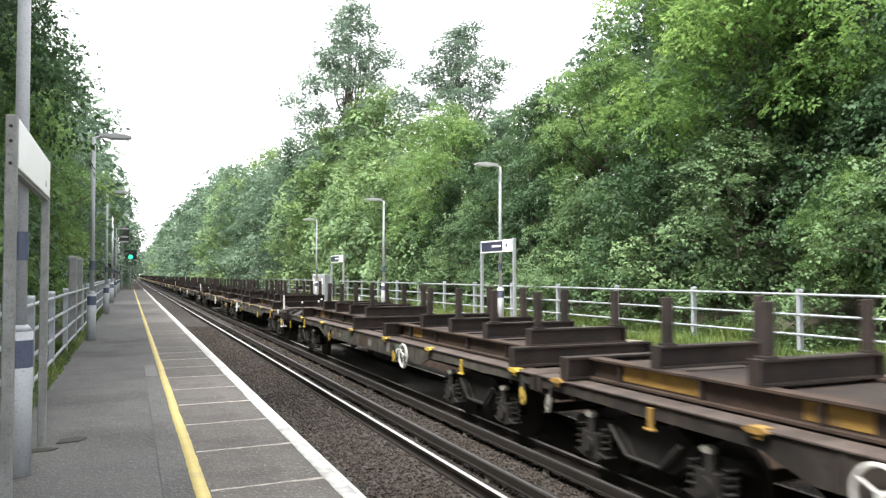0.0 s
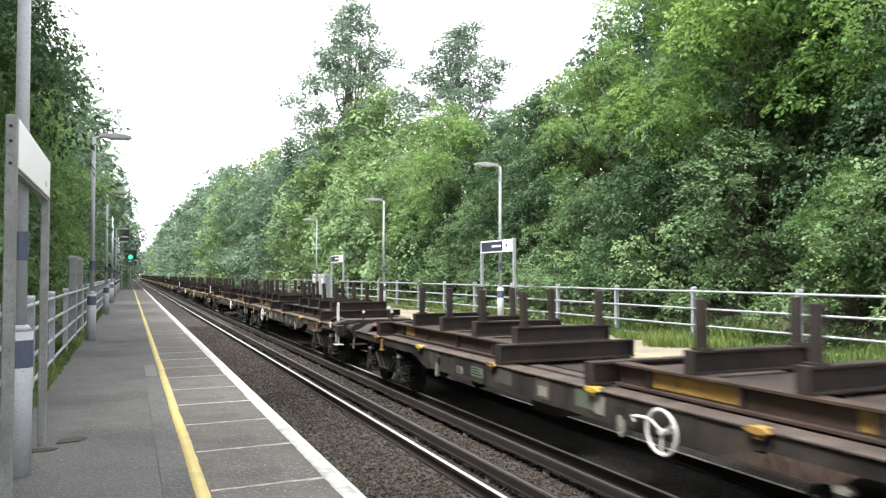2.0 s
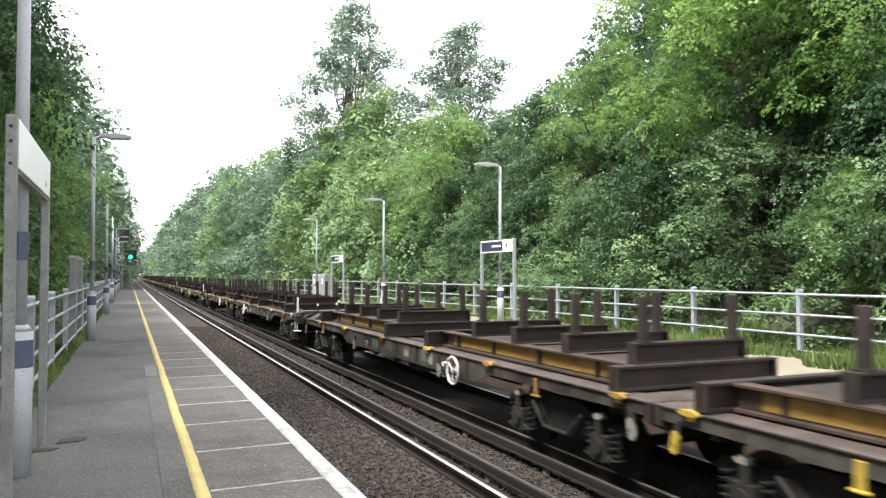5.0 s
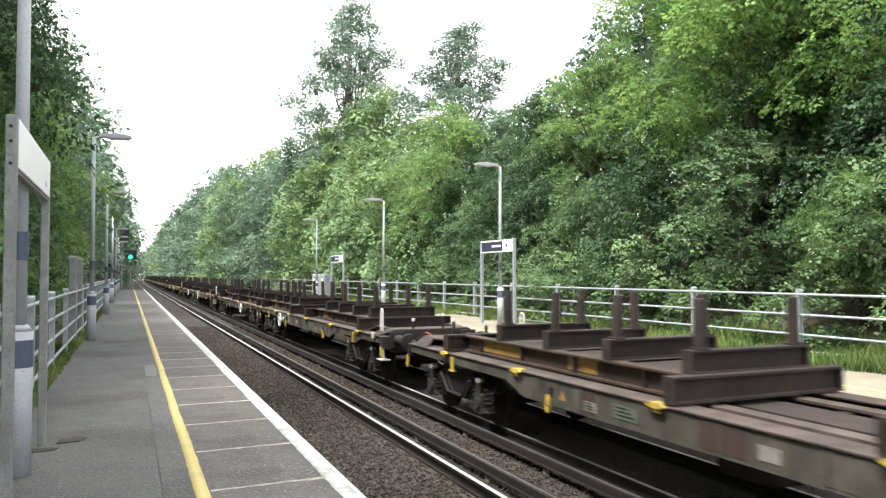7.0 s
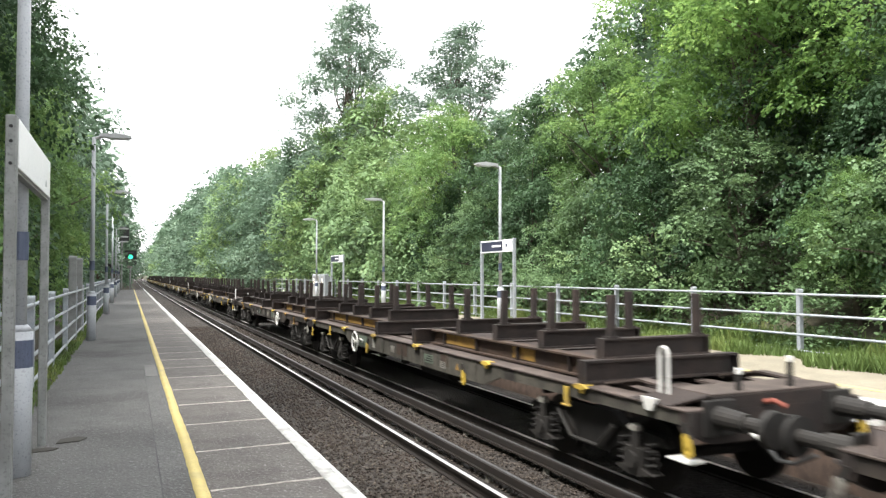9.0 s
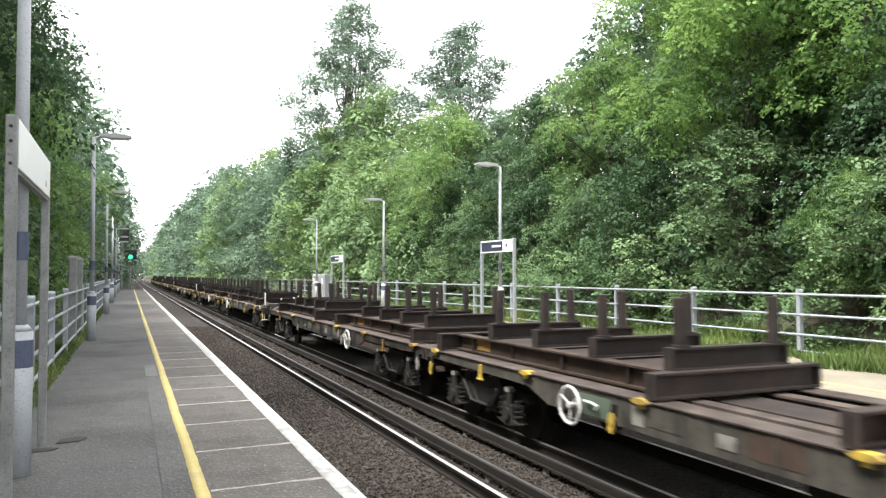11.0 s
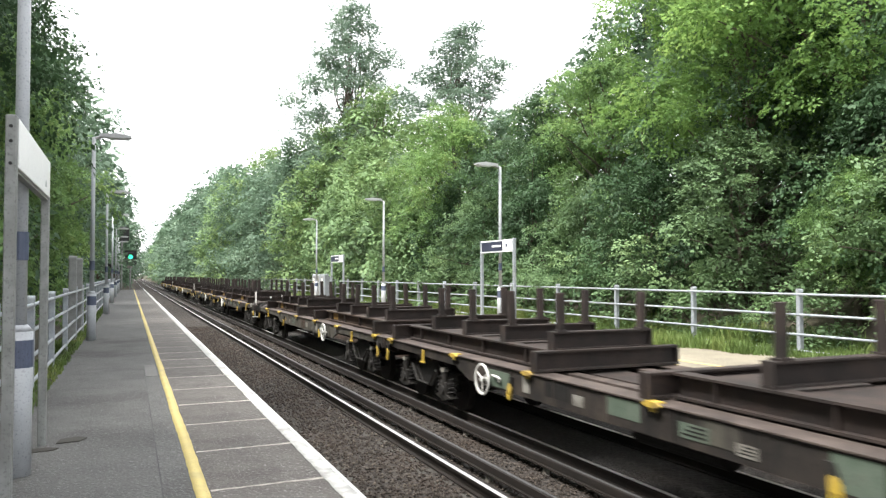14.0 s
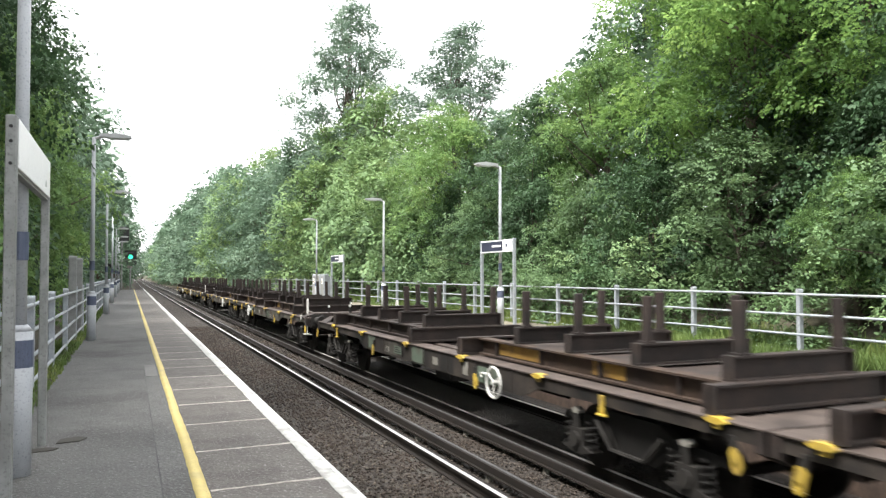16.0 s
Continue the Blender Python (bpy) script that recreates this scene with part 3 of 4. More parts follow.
def signal():
    s = thing("railway_signal", "black colour-light signal on a post showing green", "signal", at=pose(0, 90, 0))
    b = B()
    rod(b, (0.12, 0, -0.2), (0.12, 0, 3.9), 0.09)
    part("post", b, GALV_DULL, s)
    b = B()
    box(b, -0.5, 0.75, -0.02, 0.03, 3.7, 5.3, 0.05)
    box(b, -0.28, 0.5, -0.1, 0.2, 4.05, 5.1, 0.05)
    h = part("head", b, BLACK, s, "black backboard and housing")
    b = B()
    rod(b, (0.12, -0.16, 4.57), (0.12, -0.12, 4.57), 0.24, seg=20)
    part("lens", b, GREEN_LIGHT, h, "lit green lens")
    b = B()
    for k in range(9):
        a = math.pi * k / 8
        box(b, 0.12 + 0.3 * math.cos(a) - 0.04, 0.12 + 0.3 * math.cos(a) + 0.04, -0.45, -0.1, 4.57 + 0.3 * math.sin(a) - 0.02, 4.57 + 0.3 * math.sin(a) + 0.02)
    part("hood", b, BLACK, h)
    b = B()
    rod(b, (0.12, -0.14, 3.55), (0.12, -0.02, 3.55), 0.12, seg=12)
    box(b, -0.2, 0.35, -0.04, 0.0, 3.3, 3.62)
    part("route_plate", b, PALE_PANEL, s)
    r = thing("repeater_signal", "black signal housing hung high beside the lamp columns", "signal", at=pose(-0.42, 84, 0))
    b = B()
    box(b, -0.5, 0.4, -0.1, 0.15, 6.1, 7.6, 0.05)
    part("head", b, BLACK, r)
    b = B()
    rod(b, (-0.3, 0, PLAT), (-0.3, 0, 6.2), 0.08)
    part("post", b, GALV_DULL, r)
    c = thing("equipment_hut", "dark brick equipment hut at the platform end", "hut")
    b = B()
    box(b, -3.2, -0.9, 86.5, 90, 0.2, 3.2, 0.03)
    part("wall", b, BRICK, c)
    b = B()
    prism(b, [(-3.4, 3.2), (-0.7, 3.2), (-2.05, 3.9)], "y", 86.3, 90.2)
    part("roof", b, BLACK, c)


ground()
rails()
stones()
platforms()
fence_right()
fence_left()
lamps()
near_sign()
far_sign(19.61, 21.82)
far_sign(38.83, 41.36)
far_cabinet()
signal()


# ---- the train: twin flat wagons, each with two steel cradles ----
TX = 6.53            # centre line of the far track
UNIT = 35.975        # length of a coupled pair over its buffers
V0, ACC = 21.963, 0.1007
D0 = 28.97


# unevenness of the train's running: seconds, metres behind its steady course
SURGE = ((0, -0.35), (0.5, -0.38), (1, -0.45), (1.5, -0.28), (2, -0.21), (2.5, -0.15), (3, -0.08), (3.5, 0.03), (4, 0.28), (5.2, 0.24), (6.5, 0.15), (7, 0.0), (7.5, -0.22),
         (8, -0.16), (8.5, -0.3), (9, -0.42), (10.2, -0.34), (11.5, -0.25), (12, -0.29), (12.5, -0.12), (13, -0.13), (13.5, -0.04), (14, 0.03), (14.5, -0.02), (15, 0.0), (15.5, 0.17), (16, 0.1))


def gone(t, behind):
    return V0 * t + 0.5 * ACC * t * t - behind


def ring(bm, c, r, thick, seg=24):
    """A round bar bent to a ring in the plane across x."""
    c = Vector(c)
    rows = []
    for i in range(seg):
        a = math.tau * i / seg
        d = Vector((0, math.cos(a), math.sin(a)))
        rows.append([bm.verts.new(c + d * (r + thick * math.cos(k * math.tau / 6)) + Vector((thick * math.sin(k * math.tau / 6), 0, 0))) for k in range(6)])
    for i in range(seg):
        a, b = rows[i], rows[(i + 1) % seg]
        for k in range(6):
            bm.faces.new((a[k], b[k], b[(k + 1) % 6], a[(k + 1) % 6]))
    return bm


def coil(bm, c, r, z0, z1, turns, thick):
    n = turns * 7
    path_tube(bm, [(c[0] + r * math.cos(math.tau * turns * i / n), c[1] + r * math.sin(math.tau * turns * i / n), z0 + (z1 - z0) * i / n) for i in range(n + 1)], thick, 4)


def tongue(bm, x, y, z, out, lean):
    """A hanging draw eye: a leaning plate with a round hole."""
    n = 16
    o, i = [], []
    for k in range(n):
        a = math.tau * k / n
        up = 0.085 if math.sin(a) > 0 else -0.02
        o.append((y + lean * (1.25 - 4 * up) + 0.058 * math.cos(a), z - 0.2 + up + 0.075 * math.sin(a)))
        i.append((y + lean * (1.25 - 0.0) + 0.026 * math.cos(a), z - 0.205 + 0.036 * math.sin(a)))
    rings = []
    for w in (x, x + out * 0.035):
        rings.append(([bm.verts.new((w, a, b)) for a, b in o], [bm.verts.new((w, a, b)) for a, b in i]))
    for k in range(n):
        j = (k + 1) % n
        (o0, i0), (o1, i1) = rings
        bm.faces.new((o0[k], o0[j], i0[j], i0[k]))
        bm.faces.new((o1[j], o1[k], i1[k], i1[j]))
        bm.faces.new((o0[j], o0[k], o1[k], o1[j]))
        bm.faces.new((i0[k], i0[j], i1[j], i1[k]))
    return bm


def lens_web(bm, x, y0, s):
    """An upright web from the wagon's end inwards, with a lens-shaped hole: outline and hole are joined point by point."""
    outer = [(0.0, 1.146), (0.0, 1.262), (0.3, 1.262), (0.62, 1.264), (0.9, 1.284), (1.15, 1.292), (1.4, 1.245), (1.77, 1.165), (1.77, 1.146), (1.3, 1.146), (0.9, 1.146), (0.45, 1.146)]
    inner = [(0.38, 1.19), (0.38, 1.2), (0.45, 1.215), (0.65, 1.238), (0.85, 1.248), (1.05, 1.244), (1.22, 1.22), (1.38, 1.19), (1.37, 1.184), (1.18, 1.172), (0.9, 1.166), (0.6, 1.172)]
    rows = []
    for w in (x, x + s * 0.03):
        rows.append(([bm.verts.new((w, y0 + a, b)) for a, b in outer], [bm.verts.new((w, y0 + a, b)) for a, b in inner]))
    (o0, i0), (o1, i1) = rows
    n = len(outer)
    for k in range(n):
        j = (k + 1) % n
        for f in ((o0[k], o0[j], i0[j], i0[k]), (o1[j], o1[k], i1[k], i1[j]), (o0[j], o0[k], o1[k], o1[j]), (i0[k], i0[j], i1[j], i1[k])):
            bm.faces.new(f)
    bmesh.ops.recalc_face_normals(bm, faces=bm.faces)
    return bm


SHARED = {}


def shared(key, make, material):
    """Mesh data made once for pieces that are alike."""
    if key not in SHARED:
        b = B()
        make(b)
        SHARED[key] = mesh_of(key, b, material)
    return SHARED[key]


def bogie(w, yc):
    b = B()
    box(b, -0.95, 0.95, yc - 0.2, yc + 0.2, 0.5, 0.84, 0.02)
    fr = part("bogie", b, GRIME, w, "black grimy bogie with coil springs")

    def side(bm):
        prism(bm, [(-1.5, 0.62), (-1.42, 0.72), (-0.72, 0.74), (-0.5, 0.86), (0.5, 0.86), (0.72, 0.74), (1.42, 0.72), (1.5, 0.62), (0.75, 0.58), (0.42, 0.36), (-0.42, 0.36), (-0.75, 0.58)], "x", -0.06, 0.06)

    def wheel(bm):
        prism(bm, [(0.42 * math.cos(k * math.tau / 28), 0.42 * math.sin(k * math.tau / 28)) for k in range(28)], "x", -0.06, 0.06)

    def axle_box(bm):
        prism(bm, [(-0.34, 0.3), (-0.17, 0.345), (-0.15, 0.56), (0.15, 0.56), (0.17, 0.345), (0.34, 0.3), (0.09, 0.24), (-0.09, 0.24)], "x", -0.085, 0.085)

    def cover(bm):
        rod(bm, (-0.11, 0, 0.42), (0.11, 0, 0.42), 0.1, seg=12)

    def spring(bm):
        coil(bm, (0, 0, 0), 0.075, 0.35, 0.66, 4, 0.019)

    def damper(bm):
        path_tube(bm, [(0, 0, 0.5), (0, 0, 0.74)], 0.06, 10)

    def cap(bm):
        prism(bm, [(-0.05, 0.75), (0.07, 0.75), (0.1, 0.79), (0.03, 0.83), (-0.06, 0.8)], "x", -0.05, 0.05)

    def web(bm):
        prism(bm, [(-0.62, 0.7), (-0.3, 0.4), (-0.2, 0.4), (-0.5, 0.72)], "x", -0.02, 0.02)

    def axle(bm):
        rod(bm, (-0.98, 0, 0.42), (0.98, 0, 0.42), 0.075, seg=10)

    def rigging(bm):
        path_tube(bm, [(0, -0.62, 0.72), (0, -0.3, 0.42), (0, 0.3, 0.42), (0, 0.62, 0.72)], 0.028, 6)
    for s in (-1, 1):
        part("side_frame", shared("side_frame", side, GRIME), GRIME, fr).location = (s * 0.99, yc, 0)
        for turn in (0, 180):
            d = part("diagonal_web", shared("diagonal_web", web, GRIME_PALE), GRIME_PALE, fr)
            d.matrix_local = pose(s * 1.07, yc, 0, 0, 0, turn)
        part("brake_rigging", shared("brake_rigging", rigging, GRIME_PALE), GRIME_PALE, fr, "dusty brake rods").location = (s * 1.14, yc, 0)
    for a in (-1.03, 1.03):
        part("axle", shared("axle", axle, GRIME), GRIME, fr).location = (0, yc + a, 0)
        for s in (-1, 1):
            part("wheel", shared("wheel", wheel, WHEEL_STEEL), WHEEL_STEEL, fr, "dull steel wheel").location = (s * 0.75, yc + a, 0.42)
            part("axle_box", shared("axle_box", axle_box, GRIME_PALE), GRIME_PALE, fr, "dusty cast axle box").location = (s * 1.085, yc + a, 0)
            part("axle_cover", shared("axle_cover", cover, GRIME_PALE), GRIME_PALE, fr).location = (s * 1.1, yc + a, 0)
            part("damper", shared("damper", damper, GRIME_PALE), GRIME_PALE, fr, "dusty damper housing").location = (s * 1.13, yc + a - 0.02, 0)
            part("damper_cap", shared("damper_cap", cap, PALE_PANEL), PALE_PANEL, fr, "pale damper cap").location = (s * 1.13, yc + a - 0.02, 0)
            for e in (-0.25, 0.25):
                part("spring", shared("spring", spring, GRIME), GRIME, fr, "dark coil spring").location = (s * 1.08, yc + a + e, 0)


# local y of the corner locks and of the eyes along a wagon, outer end at the negative side
LOCKS = (-6.75, -4.05, -0.9, 1.85, 4.45, 7.85)
EYES = ((-8.6, -0.06), (-3.1, -0.05), (2.35, 0.05), (8.02, 0.06))


def wagon(variant, label):
    w = thing("flat_wagon", label, "railway wagon", "wagons of the train")
    sill = (SILL, SILL, SILL_PALE)[variant]
    L0, L1 = -8.66, 8.42
    for s in (-1, 1):
        b = B()
        x0, x1 = sorted((s * 1.2, s * 1.24))
        prism(b, [(L0, 0.98), (L0, 1.12), (L1, 1.12), (L1, 0.98), (4.45, 0.95), (3.9, 0.77), (-3.9, 0.77), (-4.45, 0.95)], "x", x0, x1)
        box(b, s * 1.0, s * 1.2, L0 + 0.05, L1 - 0.05, 1.09, 1.12)
        sl = part("side_sill", b, sill, w, "grimy deep side sill")
        b = B()
        box(b, s * 0.93, s * 1.265, L0, L1, 1.122, 1.145, 0.004)
        part("sill_flange", b, DECK, sl, "worn pale brown top flange")
        for k in range(7):
            b = B()
            y = -3.6 + 1.2 * k
            box(b, s * 1.24, s * 1.255, y - 0.012, y + 0.012, 0.785, 1.12)
            part("stiffener", b, sill, sl)
    b = B()
    box(b, -0.32, 0.32, L0 + 0.1, L1 - 0.1, 0.82, 1.1)
    part("centre_sill", b, RUST, w, "rusted centre spine")
    for x in (-0.62, 0.62):
        b = B()
        ibeam(b, "y", L0 + 0.4, L1 - 0.4, x, 0.95, 1.125, 0.22)
        part("long_beam", b, DECK, w)
    for k in range(9):
        y = -7.6 + 1.9 * k
        b = B()
        box(b, -1.2, 1.2, y - 0.05, y + 0.05, 0.9, 1.08)
        part("cross_member", b, RUST, w)
    for e, y0, y1 in ((-1, L0, L0 + 1.35), (1, L1 - 0.7, L1)):
        b = B()
        box(b, -1.0, 1.0, y0 + 0.12, y1, 1.11, 1.135, 0.003)
        part("end_deck", b, DECK, w, "worn steel end plate")
        yy = L0 if e < 0 else L1
        b = B()
        prism(b, [(-1.26, 1.12), (1.26, 1.12), (1.26, 0.92), (0.95, 0.78), (-0.95, 0.78), (-1.26, 0.92)], "y", min(yy, yy - e * 0.12), max(yy, yy - e * 0.12))
        part("headstock", b, RUST, w, "rusted end beam")
    # raised frame at the outer end: cap plate, and webs with a lens-shaped opening
    b = B()
    box(b, -0.93, 0.93, L0 + 0.02, L0 + 0.62, 1.262, 1.292, 0.006)
    part("cap_plate", b, DECK, w, "worn raised end plate")
    b = B()
    box(b, -0.93, 0.93, L0 + 0.005, L0 + 0.06, 1.122, 1.26)
    part("end_plate", b, RUST, w)
    for s in (-1, 1):
        b = B()
        lens_web(b, s * 0.9, L0 + 0.03, s)
        part("end_gusset", b, RUST, w, "arched steel web with a lens-shaped opening")
        b = B()
        prism(b, [(L0 + 0.62, 1.29), (L0 + 1.15, 1.318), (L0 + 1.8, 1.19), (L0 + 1.8, 1.165), (L0 + 1.15, 1.292), (L0 + 0.62, 1.264)], "x", *sorted((s * 0.84, s * 1.0)))
        part("gusset_flange", b, DECK, w)
        b = B()
        vs = [b.verts.new(q) for q in ((s * 0.93, L0 + 0.05, 1.28), (s * 0.93, L0 + 0.6, 1.28), (s * 1.25, L0 + 0.95, 1.15), (s * 1.25, L0 + 0.3, 1.15),
                                       (s * 0.93, L0 + 0.05, 1.25), (s * 0.93, L0 + 0.6, 1.25), (s * 1.2, L0 + 0.95, 1.125), (s * 1.2, L0 + 0.3, 1.125))]
        for f in ((0, 1, 2, 3), (7, 6, 5, 4), (0, 4, 5, 1), (1, 5, 6, 2), (2, 6, 7, 3), (3, 7, 4, 0)):
            b.faces.new([vs[k] for k in f])
        bmesh.ops.recalc_face_normals(b, faces=b.faces)
        part("corner_plate", b, RUST, w, "sloping rusted corner plate")
    bogie(w, -6.6)
    bogie(w, 6.25)
    # buffers, hook and hoses at the outer end
    for x in (-0.875, 0.875):
        b = B()
        box(b, x - 0.2, x + 0.2, L0 - 0.04, L0, 0.86, 1.24, 0.01)
        rod(b, (x, L0, 1.06), (x, L0 - 0.42, 1.06), 0.12, 0.1, 16)
        rod(b, (x, L0 - 0.42, 1.06), (x, L0 - 0.71, 1.06), 0.075, seg=14)
        rod(b, (x, L0 - 0.71, 1.06), (x, L0 - 0.775, 1.06), 0.19, 0.175, 24)
        part("buffer", b, GRIME_PALE, w, "greasy round buffer")
    b = B()
    path_tube(b, [(0, L0, 1.0), (0, L0 - 0.25, 1.02), (0, L0 - 0.38, 0.95), (0, L0 - 0.45, 0.8), (0, L0 - 0.76, 0.72)], 0.035)
    part("coupling_hook", b, GRIME, w)
    for x in (-0.35, 0.35):
        b = B()
        path_tube(b, [(x, L0, 0.9), (x, L0 - 0.15, 0.75), (x, L0 - 0.3, 0.62), (x, L0 - 0.5, 0.64), (x, L0 - 0.77, 0.78)], 0.024)
        part("brake_hose", b, BLACK, w, "black rubber hose")
    b = B()
    path_tube(b, [(-0.6, L0 - 0.02, 0.98), (-0.6, L0 - 0.3, 0.86), (-0.35, L0 - 0.34, 0.82), (-0.05, L0 - 0.34, 0.86)], 0.018)
    part("uncoupling_lever", b, SILVER, w, "pale bent lever")
    b = B()
    path_tube(b, [(-0.2, L0 + 0.05, 1.16), (-0.2, L0 - 0.12, 1.2), (-0.12, L0 - 0.2, 1.14)], 0.03)
    part("pipe_tap", b, RED, w, "faded red pipe tap")
    b = B()
    box(b, -0.1, 0.1, L1, L1 + 0.2, 0.9, 1.04)
    part("bar_coupling", b, GRIME, w)
    # shunter's handrail, foot step and posts at the outer corner
    x = -1.05
    b = B()
    path_tube(b, [(x, -7.98, 1.14), (x, -7.98, 1.66), (x, -8.0, 1.72), (x, -8.05, 1.74), (x, -8.1, 1.72), (x, -8.12, 1.66), (x, -8.12, 1.14)], 0.02)
    part("handrail", b, SILVER, w, "pale looped handrail")
    b = B()
    prism(b, [(-8.2, 1.2), (-7.96, 1.2), (-8.02, 1.06), (-8.12, 1.06)], "x", -1.29, -1.25)
    part("handrail_foot", b, SILVER, w, "pale painted plate")
    b = B()
    rod(b, (-1.16, -8.52, 0.98), (-1.16, -8.52, 0.62), 0.018)
    box(b, -1.27, -1.05, -8.68, -8.34, 0.6, 0.62, 0.004)
    part("foot_step", b, SILVER, w, "pale steel foot step")
    for x, h in ((-0.45, 1.46), (0.3, 1.56)):
        b = B()
        box(b, x - 0.025, x + 0.025, -8.56, -8.51, 1.136, h)
        lb = part("lamp_bracket", b, GRIME_PALE, w, "small steel lamp bracket")
        b = B()
        box(b, x - 0.03, x + 0.03, -8.57, -8.51, h, h + 0.07, 0.01)
        part("bracket_cap", b, SILVER, lb, "pale painted cap")
    # corner locks
    for y in LOCKS:
        for s in (-1, 1):
            b = B()
            box(b, s * 1.16, s * 1.29, y - 0.08, y + 0.08, 1.146, 1.162, 0.004)
            box(b, s * 1.255, s * 1.29, y - 0.045, y + 0.045, 1.05, 1.146, 0.006)
            prism(b, [(y - 0.15, 1.13), (y - 0.08, 1.165), (y + 0.08, 1.165), (y + 0.15, 1.13), (y + 0.07, 1.1), (y - 0.07, 1.1)], "x", *sorted((s * 1.266, s * 1.31)))
            part("corner_lock", b, YELLOW if (variant != 1 or y in (-4.05, 1.85)) else OCHRE, w, "yellow container lock")
    for y, lean in EYES:
        for s in (-1, 1):
            b = B()
            tongue(b, s * 1.25, y, 0.96, s, lean)
            ey = part("draw_eye", b, YELLOW if variant != 1 else PALE_PANEL, w, "painted hanging draw eye")
            b = B()
            prism(b, [(y - 0.03, 1.02), (y + 0.04, 1.02), (y + lean + 0.055, 0.87), (y + lean - 0.055, 0.87)], "x", *sorted((s * 1.24, s * 1.275)))
            part("hanger", b, GRIME_PALE, ey, "dusty steel hanger")
    for s in (-1, 1):
        for y in (5.95, -6.4):
            b = B()
            box(b, s * 1.25, s * 1.29, y - 0.04, y + 0.04, 0.86, 1.09, 0.005)
            box(b, s * 1.25, s * 1.31, y - 0.08, y + 0.08, 0.84, 0.865, 0.005)
            part("jacking_lug", b, YELLOW if variant != 1 else OCHRE, w, "yellow lug")
    # parking-brake handwheel with its release lever, on both sides
    for s in (-1, 1):
        b = B()
        ring(b, (s * 1.34, 3.2, 0.88), 0.235, 0.02)
        for k in range(3):
            a = math.tau * k / 3 + 0.5
            rod(b, (s * 1.33, 3.2, 0.88), (s * 1.34, 3.2 + 0.235 * math.cos(a), 0.88 + 0.235 * math.sin(a)), 0.014, seg=6)
        rod(b, (s * 1.2, 3.2, 0.88), (s * 1.36, 3.2, 0.88), 0.035, seg=10)
        part("handwheel", b, SILVER, w, "pale spoked brake handwheel")
        b = B()
        path_tube(b, [(s * 1.28, 2.95, 0.97), (s * 1.3, 2.75, 0.97), (s * 1.3, 2.66, 0.95), (s * 1.3, 2.7, 0.9)], 0.018, 6)
        part("brake_lever", b, SILVER, w, "pale release lever")
        b = B()
        box(b, s * 1.242, s * 1.25, 2.45, 3.15, 0.8, 1.05)
        part("panel", b, (GREEN_PANEL, SILL, GREEN_PANEL)[variant], w, "faded painted side panel")
        for y, m, dy, z0, z1 in ((1.95, PALE_PANEL, 0.1, 0.84, 1.06), (-2.2, PALE_PANEL, 0.13, 0.84, 0.96), (-1.5, GREEN_PANEL, 0.22, 0.86, 1.02), (0.6, PALE_PANEL, 0.12, 0.86, 1.0)):
            b = B()
            box(b, s * 1.242, s * 1.247, y - dy, y + dy, z0, z1)
            part("data_panel", b, m, w, "dirty pale data panel")
            if dy > 0.12:
                b = B()
                for k in range(3):
                    box(b, s * 1.247, s * 1.2485, y - dy * 0.8, y + dy * (0.8 - 0.25 * k), z0 + (z1 - z0) * (0.2 + 0.27 * k), z0 + (z1 - z0) * (0.32 + 0.27 * k))
                part("data_bar", b, GRIME, w)
        if variant == 2:
            b = B()
            prism(b, [(-2.92, 0.88), (-2.76, 0.88), (-2.84, 1.0)], "x", *sorted((s * 1.242, s * 1.248)))
            part("warning_triangle", b, OCHRE, w, "small yellow triangle")
    # patched plates along the deep part of the sill
    pr = random.Random(40 + variant)
    y = -3.6
    while y < 2.2:
        wd = pr.uniform(0.3, 0.75)
        m = pr.choice((SILL_PALE, SILL_PALE, GRIME, GRIME, GREEN_PANEL, RUST_RED))
        for s in (-1, 1):
            b = B()
            box(b, *sorted((s * 1.24, s * 1.2445)), y, y + wd, 0.79 + 0.1 * pr.random(), 1.1)
            part("sill_plate", b, m, sl, "weathered patch of the side sill")
        y += wd + pr.uniform(0.5, 1.0)
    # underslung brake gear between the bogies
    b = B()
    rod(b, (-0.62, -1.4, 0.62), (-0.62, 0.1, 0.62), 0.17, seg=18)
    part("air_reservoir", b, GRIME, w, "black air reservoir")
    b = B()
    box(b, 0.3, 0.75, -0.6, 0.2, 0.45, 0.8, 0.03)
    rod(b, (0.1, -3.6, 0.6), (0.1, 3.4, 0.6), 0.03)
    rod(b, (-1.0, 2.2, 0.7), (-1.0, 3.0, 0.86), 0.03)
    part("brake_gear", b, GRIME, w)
    return w


BOLSTERS = (0.12, 1.62, 3.12, 4.6)


